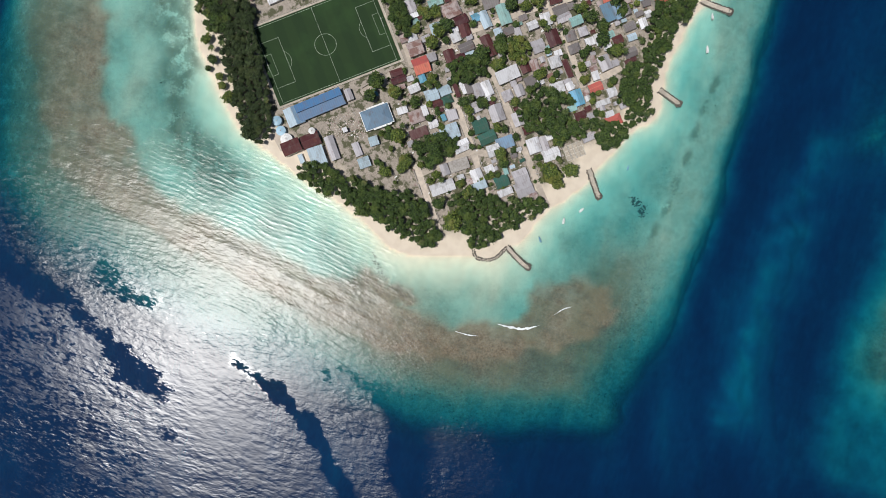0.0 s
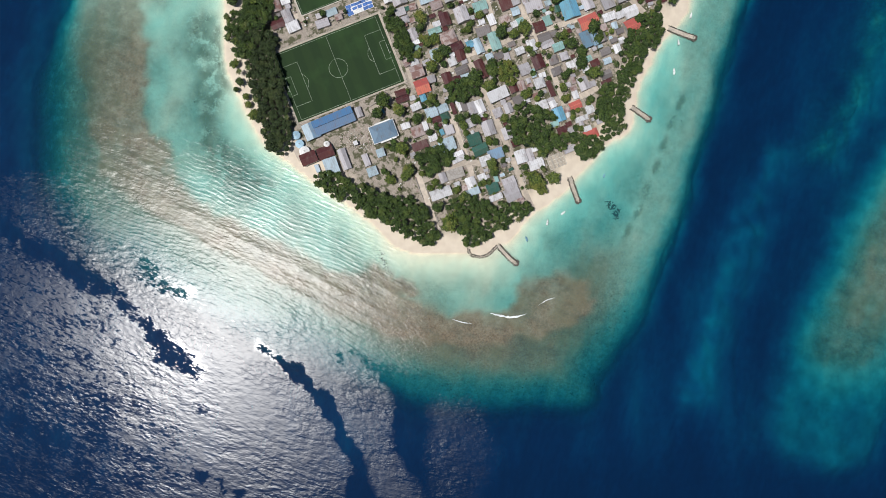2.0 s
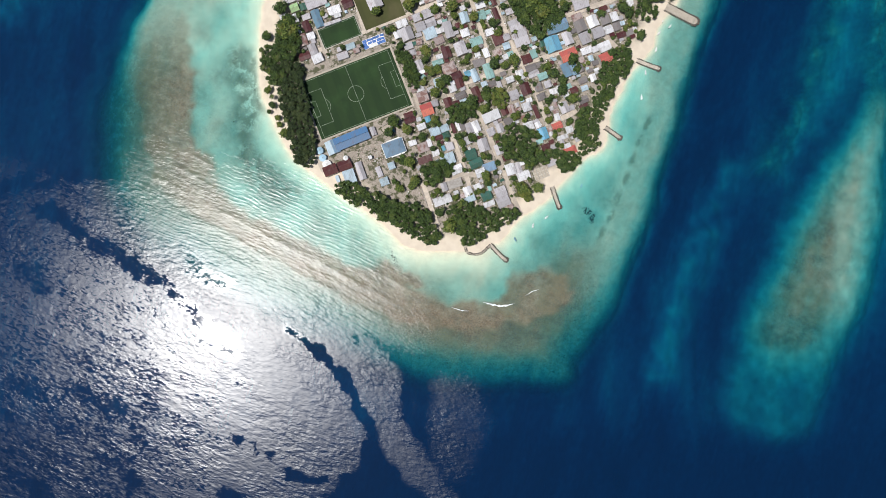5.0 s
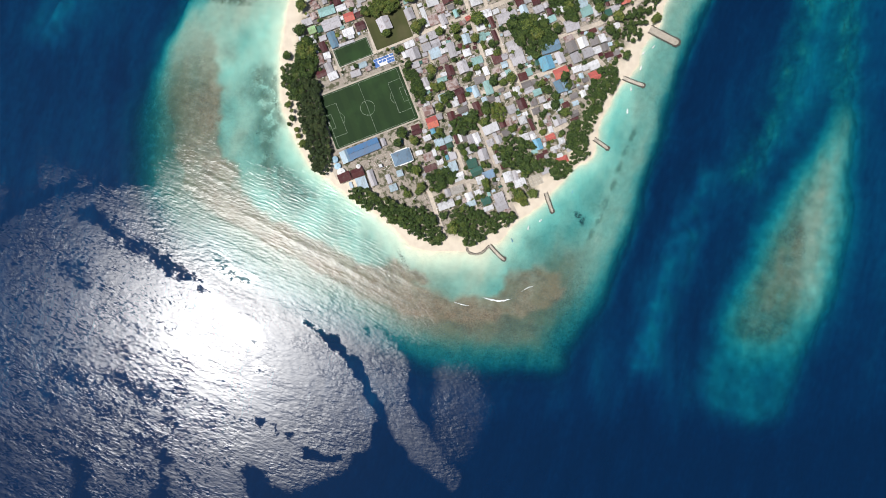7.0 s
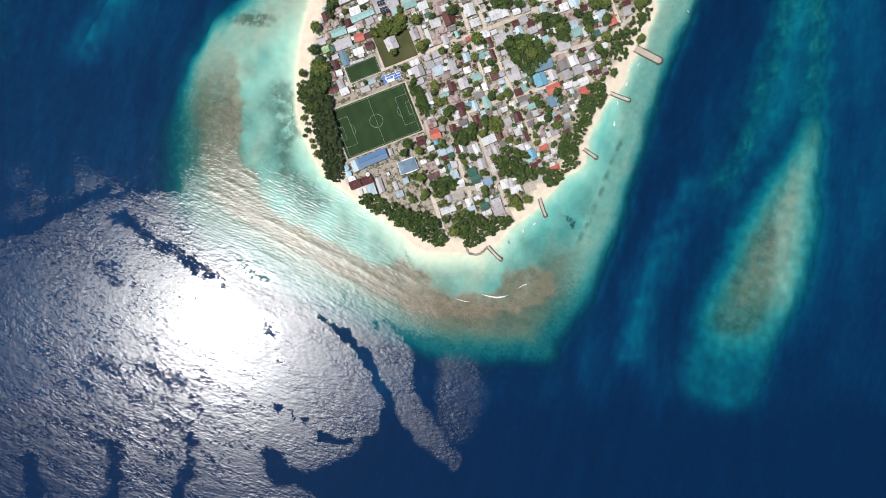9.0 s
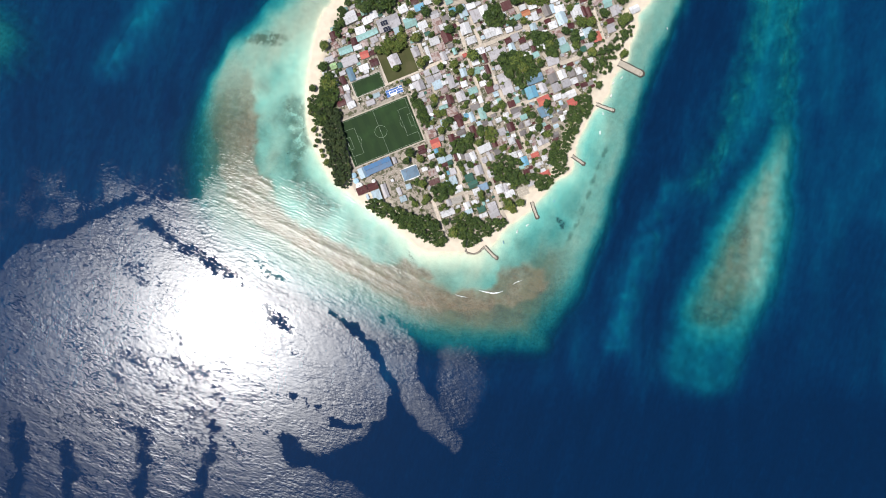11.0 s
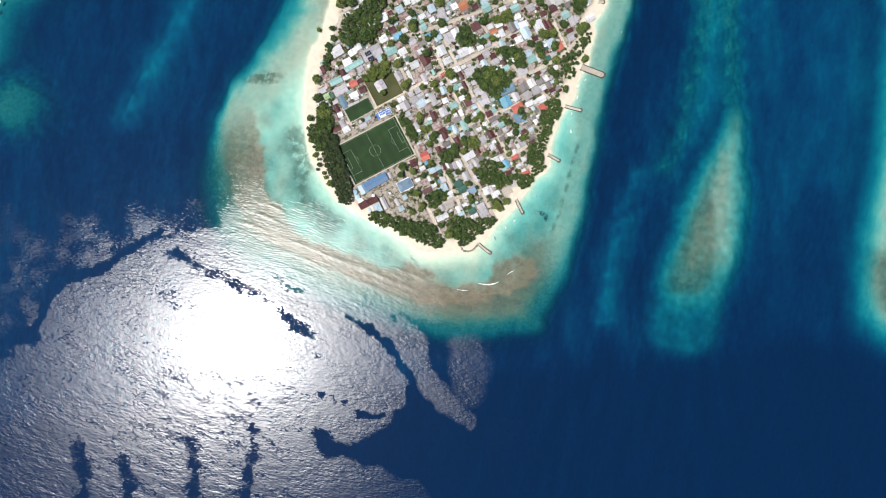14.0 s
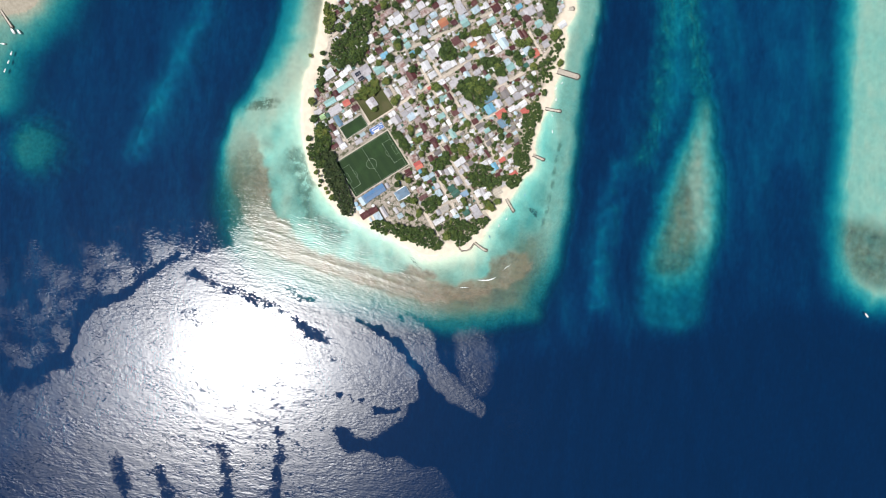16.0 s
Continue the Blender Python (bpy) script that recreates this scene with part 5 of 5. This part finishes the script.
def boulders(spots, seed):
    """Rough boulders joined into one mesh."""
    q = np.random.RandomState(seed)
    bm = bmesh.new()
    bmesh.ops.create_icosphere(bm, subdivisions=1, radius=1)
    v0 = np.array([v.co[:] for v in bm.verts])
    f0 = np.array([[v.index for v in f.verts] for f in bm.faces])
    bm.free()
    V, F = [], []
    for i, (x, y, z, size) in enumerate(spots):
        v = v0 * (size * q.uniform(0.7, 1.15, (len(v0), 1))) * q.uniform(0.7, 1.2, 3)
        V.append(v + (x, y, z)), F.append(f0 + i * len(v0))
    return mesh_of("rock_edge", np.concatenate(V), np.concatenate(F))


def jetty(line, w, label, seed, round_end=True):
    """A strip of coral fill edged with dark boulders."""
    line = smooth(line, False, 4)
    ob = holder("breakwater", pose(0, 0, 0), label, "breakwater", "breakwaters")
    bm, rows = bmesh.new(), []
    spots, q = [], np.random.RandomState(seed)
    far = np.cumsum(np.r_[0, np.hypot(*np.diff(line, axis=0).T)])
    for s in np.arange(0, far[-1] + 0.01, 0.7):
        p = np.array([np.interp(s, far, line[:, 0]), np.interp(s, far, line[:, 1])])
        e = np.array([np.interp(s + 0.5, far, line[:, 0]), np.interp(s + 0.5, far, line[:, 1])]) - np.array([np.interp(s - 0.5, far, line[:, 0]), np.interp(s - 0.5, far, line[:, 1])])
        e /= np.linalg.norm(e)
        nrm = np.array([-e[1], e[0]])
        rows.append([bm.verts.new((*(p + o * nrm * w / 2), z)) for o, z in ((-1.2, -2.5), (-0.8, 1.15), (0.8, 1.15), (1.2, -2.5))])
        for side in (-1, 1):
            for k2 in range(2):
                spots.append((*(p + side * nrm * (w / 2 + q.uniform(-0.4, 0.9)) + e * q.uniform(-0.5, 0.5)), q.uniform(0.2, 1.0), q.uniform(0.4, 0.8)))
    if round_end:
        for a in np.arange(-1.7, 1.71, 0.12 if w > 6 else 0.2):
            d = e * math.cos(a) + nrm * math.sin(a)
            for k2 in range(2):
                spots.append((*(line[-1] + d * (w / 2 + q.uniform(-0.4, 1.4))), q.uniform(0.2, 1.0), q.uniform(0.6, 1.2)))
        tip = [bm.verts.new((*(line[-1] + (e * math.cos(a) + nrm * math.sin(a)) * w * 0.4), 1.15)) for a in np.linspace(-1.57, 1.57, 9)]
        bm.faces.new(tip)
    for p, q2 in zip(rows[:-1], rows[1:]):
        for i in range(3):
            bm.faces.new((p[i], p[i + 1], q2[i + 1], q2[i]))
    bmesh.ops.recalc_face_normals(bm, faces=bm.faces[:])
    part("fill", bm, FILL, ob, "pale coral rubble walkway")
    me = boulders(spots, seed)
    me.materials.append(CORAL_STONE)
    tagged(child("rock_edge", me, ob, None, "dark piled boulder edging"), kind="stuff")


jetty([(61.9, 5.9), (68, -1), (75.4, -8.6), (79.5, -11.5)], 3.4, "short dark boulder breakwater off the southern beach", 1)
jetty([(33.5, 3.0), (35.5, -3.0), (45.0, -5.6), (53.7, -2.6), (61.9, 5.4)], 1.2, "curved dark stone sea wall along the beach", 2, False)
jetty([(132.2, 72.1), (136, 60), (140.3, 49.0)], 3.8, "short boulder breakwater beside a shallow lagoon", 3)
jetty([(192.6, 140.1), (201, 134.5), (209.0, 128.8)], 3.8, "short boulder breakwater off a narrow sand spit", 4)
jetty([(228.7, 217.3), (242, 212), (253.5, 208.2)], 4.2, "long narrow boulder breakwater off the beach", 5)
jetty([(262.3, 279.2), (280, 270.2), (294.5, 262.8)], 9.5, "wide sand-filled boulder jetty", 6)
jetty([(284, 386.2), (298, 384), (309.5, 382.2)], 5.0, "small boulder jetty beside a beach shed", 7)
jetty([(-690.3, 566), (-683, 548), (-677, 534)], 3.4, "far islet pier of dark boulders", 8)

rocks = []
for x, y in ((169.3, 47.1), (173.7, 42.3), (176.6, 37.4), (180.0, 39.3), (178.1, 33.5), (175, 44), (171, 45), (178, 36)):
    for i in range(14):
        rocks.append((x + rng.gauss(0, 1.6), y + rng.gauss(0, 1.6), -0.75, rng.uniform(0.4, 0.9)))
for i in range(90):
    a = rng.random()
    rocks.append((-53 + 10 * a + rng.gauss(0, 1.5), 0 - 22 * a + rng.gauss(0, 2), -0.4, rng.uniform(0.2, 0.5)))
me = boulders(rocks, 11)
me.materials.append(CORAL_STONE)
tagged(new("reef_rocks", me), "dark reef rocks just under clear shallow water", "rocks", kind="stuff")

# coral heads standing on the reef floor
q = np.random.RandomState(31)
cx, cy = q.uniform(-360, 300, 6000), q.uniform(-150, 330, 6000)
cz, c_rim, c_weed, c_coral, c_town = survey(cx, cy)
clump = ripple(cx, cy, 22, 33) + 0.6 * ripple(cx, cy, 70, 34)
keep = (cz < -1.0) & (cz > -7) & (clump + 0.5 * q.rand(6000) > 0.45) & (q.rand(6000) < step(0.6, 0.95, np.maximum(c_coral, c_weed)) * (1 - c_rim))
heads = [(a, b, c + 0.1, 0.25 + 0.6 * q.rand() ** 2) for a, b, c in zip(cx[keep], cy[keep], cz[keep])][:2600]
me = boulders(heads, 12)
me.materials.append(plain("dark_living_coral", (0.14, 0.12, 0.08), (0.075, 0.07, 0.05), 0.9, 0.9, 0, 0.8))
tagged(new("coral_heads", me), "scattered dark coral heads on the shallow reef floor", "coral", kind="stuff")

# palms along the edges of the woodland
for outline in WOODS[:8]:
    for i in range(5):
        x, y = outline[rng.randrange(len(outline))] * 0.9 + outline.mean(0) * 0.1
        if shore(x, y) < -7:
            palm(x, y, rng.uniform(2.8, 3.8), rng.uniform(8.5, 11.5))

# ---- boats ----


def hull_shape(length, beam):
    bm, rows = bmesh.new(), []
    for i in range(9):
        s = i / 8
        w = beam / 2 * (0.75 + 0.25 * math.sin(3.14 * min(1, s * 1.3))) * (1 - max(0, s - 0.5) ** 2.4 / 0.19)
        w, rise = max(w, 0.03), 0.35 * s * s
        y = (s - 0.5) * length
        rows.append([bm.verts.new(p) for p in ((-w, y, 0.75 + rise), (-w * 0.7, y, 0.0), (0, y, -0.25 + rise * 0.6), (w * 0.7, y, 0.0), (w, y, 0.75 + rise), (w * 0.8, y, 0.72 + rise), (w * 0.55, y, 0.3 + rise), (-w * 0.55, y, 0.3 + rise), (-w * 0.8, y, 0.72 + rise))])
    for p, q in zip(rows[:-1], rows[1:]):
        for i in range(9):
            j = (i + 1) % 9
            bm.faces.new((p[i], p[j], q[j], q[i]))
    bm.faces.new(rows[0][::-1]), bm.faces.new(rows[-1])
    bmesh.ops.recalc_face_normals(bm, faces=bm.faces[:])
    return bm


def boat(x, y, length, turn, skin, cover=True):
    colour = {WHITE_PAINT.name: "white"}.get(skin.name, "faded blue")
    ob = holder("boat", pose(x, y, 0.12, 0, 0, turn), "small " + colour + " open boat moored in shallow water", "boat", "moored boats")
    beam = length * 0.36
    part("hull", hull_shape(length, beam), skin, ob)
    part("thwart", block(beam * 0.75, 0.35, 0.08, 0, -0.05 * length, 0.55), CONCRETE, ob)
    if cover:
        canopy = part("canopy", block(beam * 0.8, length * 0.28, 0.1, 0, -0.22 * length, 1.5, 0.04), WHITE_PAINT, ob)
        for sx in (-1, 1):
            for sy in (-0.34, -0.1):
                part("canopy_post", block(0.07, 0.07, 1.1, sx * beam * 0.33, sy * length, 0.45), CONCRETE, canopy)
    part("outboard_motor", block(0.4, 0.5, 0.8, 0, -0.52 * length, 0.35, 0.08), SOLAR, ob)


for x, y, n_, a in ((238.7, 203.6, 5.5, 5), (234.2, 175.3, 6.5, 0), (125.8, 37.3, 5.5, -50), (110.3, 28.1, 6.0, -10), (254.3, 248.8, 5.5, -40), (250.9, 229.9, 6.0, -15), (266.8, 256.5, 5.0, -40), (258.5, 262.5, 3.0, -20), (334.7, 329.7, 4.0, 30), (724.4, -248.5, 10.0, 25), (-676.6, 526.6, 13.0, 25), (-666.2, 523.2, 11.0, 30), (-698.3, 507.2, 9.0, 70), (-703, 460, 8.0, -30), (-694, 474, 8.0, -30), (-686, 488, 8.0, -30)):
    boat(x, y, n_, a, WHITE_PAINT, n_ > 5.2)
for x, y, n_, a in ((90.0, 12.2, 5.5, 20), (165.7, 73.6, 4.5, -20)):
    boat(x, y, n_, a, FADED_BLUE, False)

# ---- surf on the reef ----
for line, w in (([(54, -60), (66, -63), (78, -64), (90, -61)], 1.3), ([(101, -53), (109, -48), (118, -45)], 0.7), ([(18, -66), (28, -69), (37, -70)], 0.5), ([(820, -150), (806, -142), (797, -136)], 2.2)):
    path, q = smooth(line, False, 8), np.random.RandomState(int(900 + line[0][0]))
    bm, rows = bmesh.new(), []
    for i, p in enumerate(path):
        taper = math.sin(math.pi * (i + 0.5) / len(path))
        rows.append([bm.verts.new((p[0] + 0.2 * o, p[1] + o * w * taper * q.uniform(0.3, 1.2), 0.06 + 0.12 * (1 - abs(o)) * taper)) for o in (-1, 0, 1)])
    for a, b in zip(rows[:-1], rows[1:]):
        bm.faces.new((a[0], a[1], b[1], b[0])), bm.faces.new((a[1], a[2], b[2], b[1]))
    bmesh.ops.recalc_face_normals(bm, faces=bm.faces[:])
    me = bpy.data.meshes.new("surf_foam")
    bm.to_mesh(me), bm.free()
    me.materials.append(FOAM)
    tagged(new("surf_foam", me), "thin white line of surf breaking on the reef", "surf", kind="stuff")
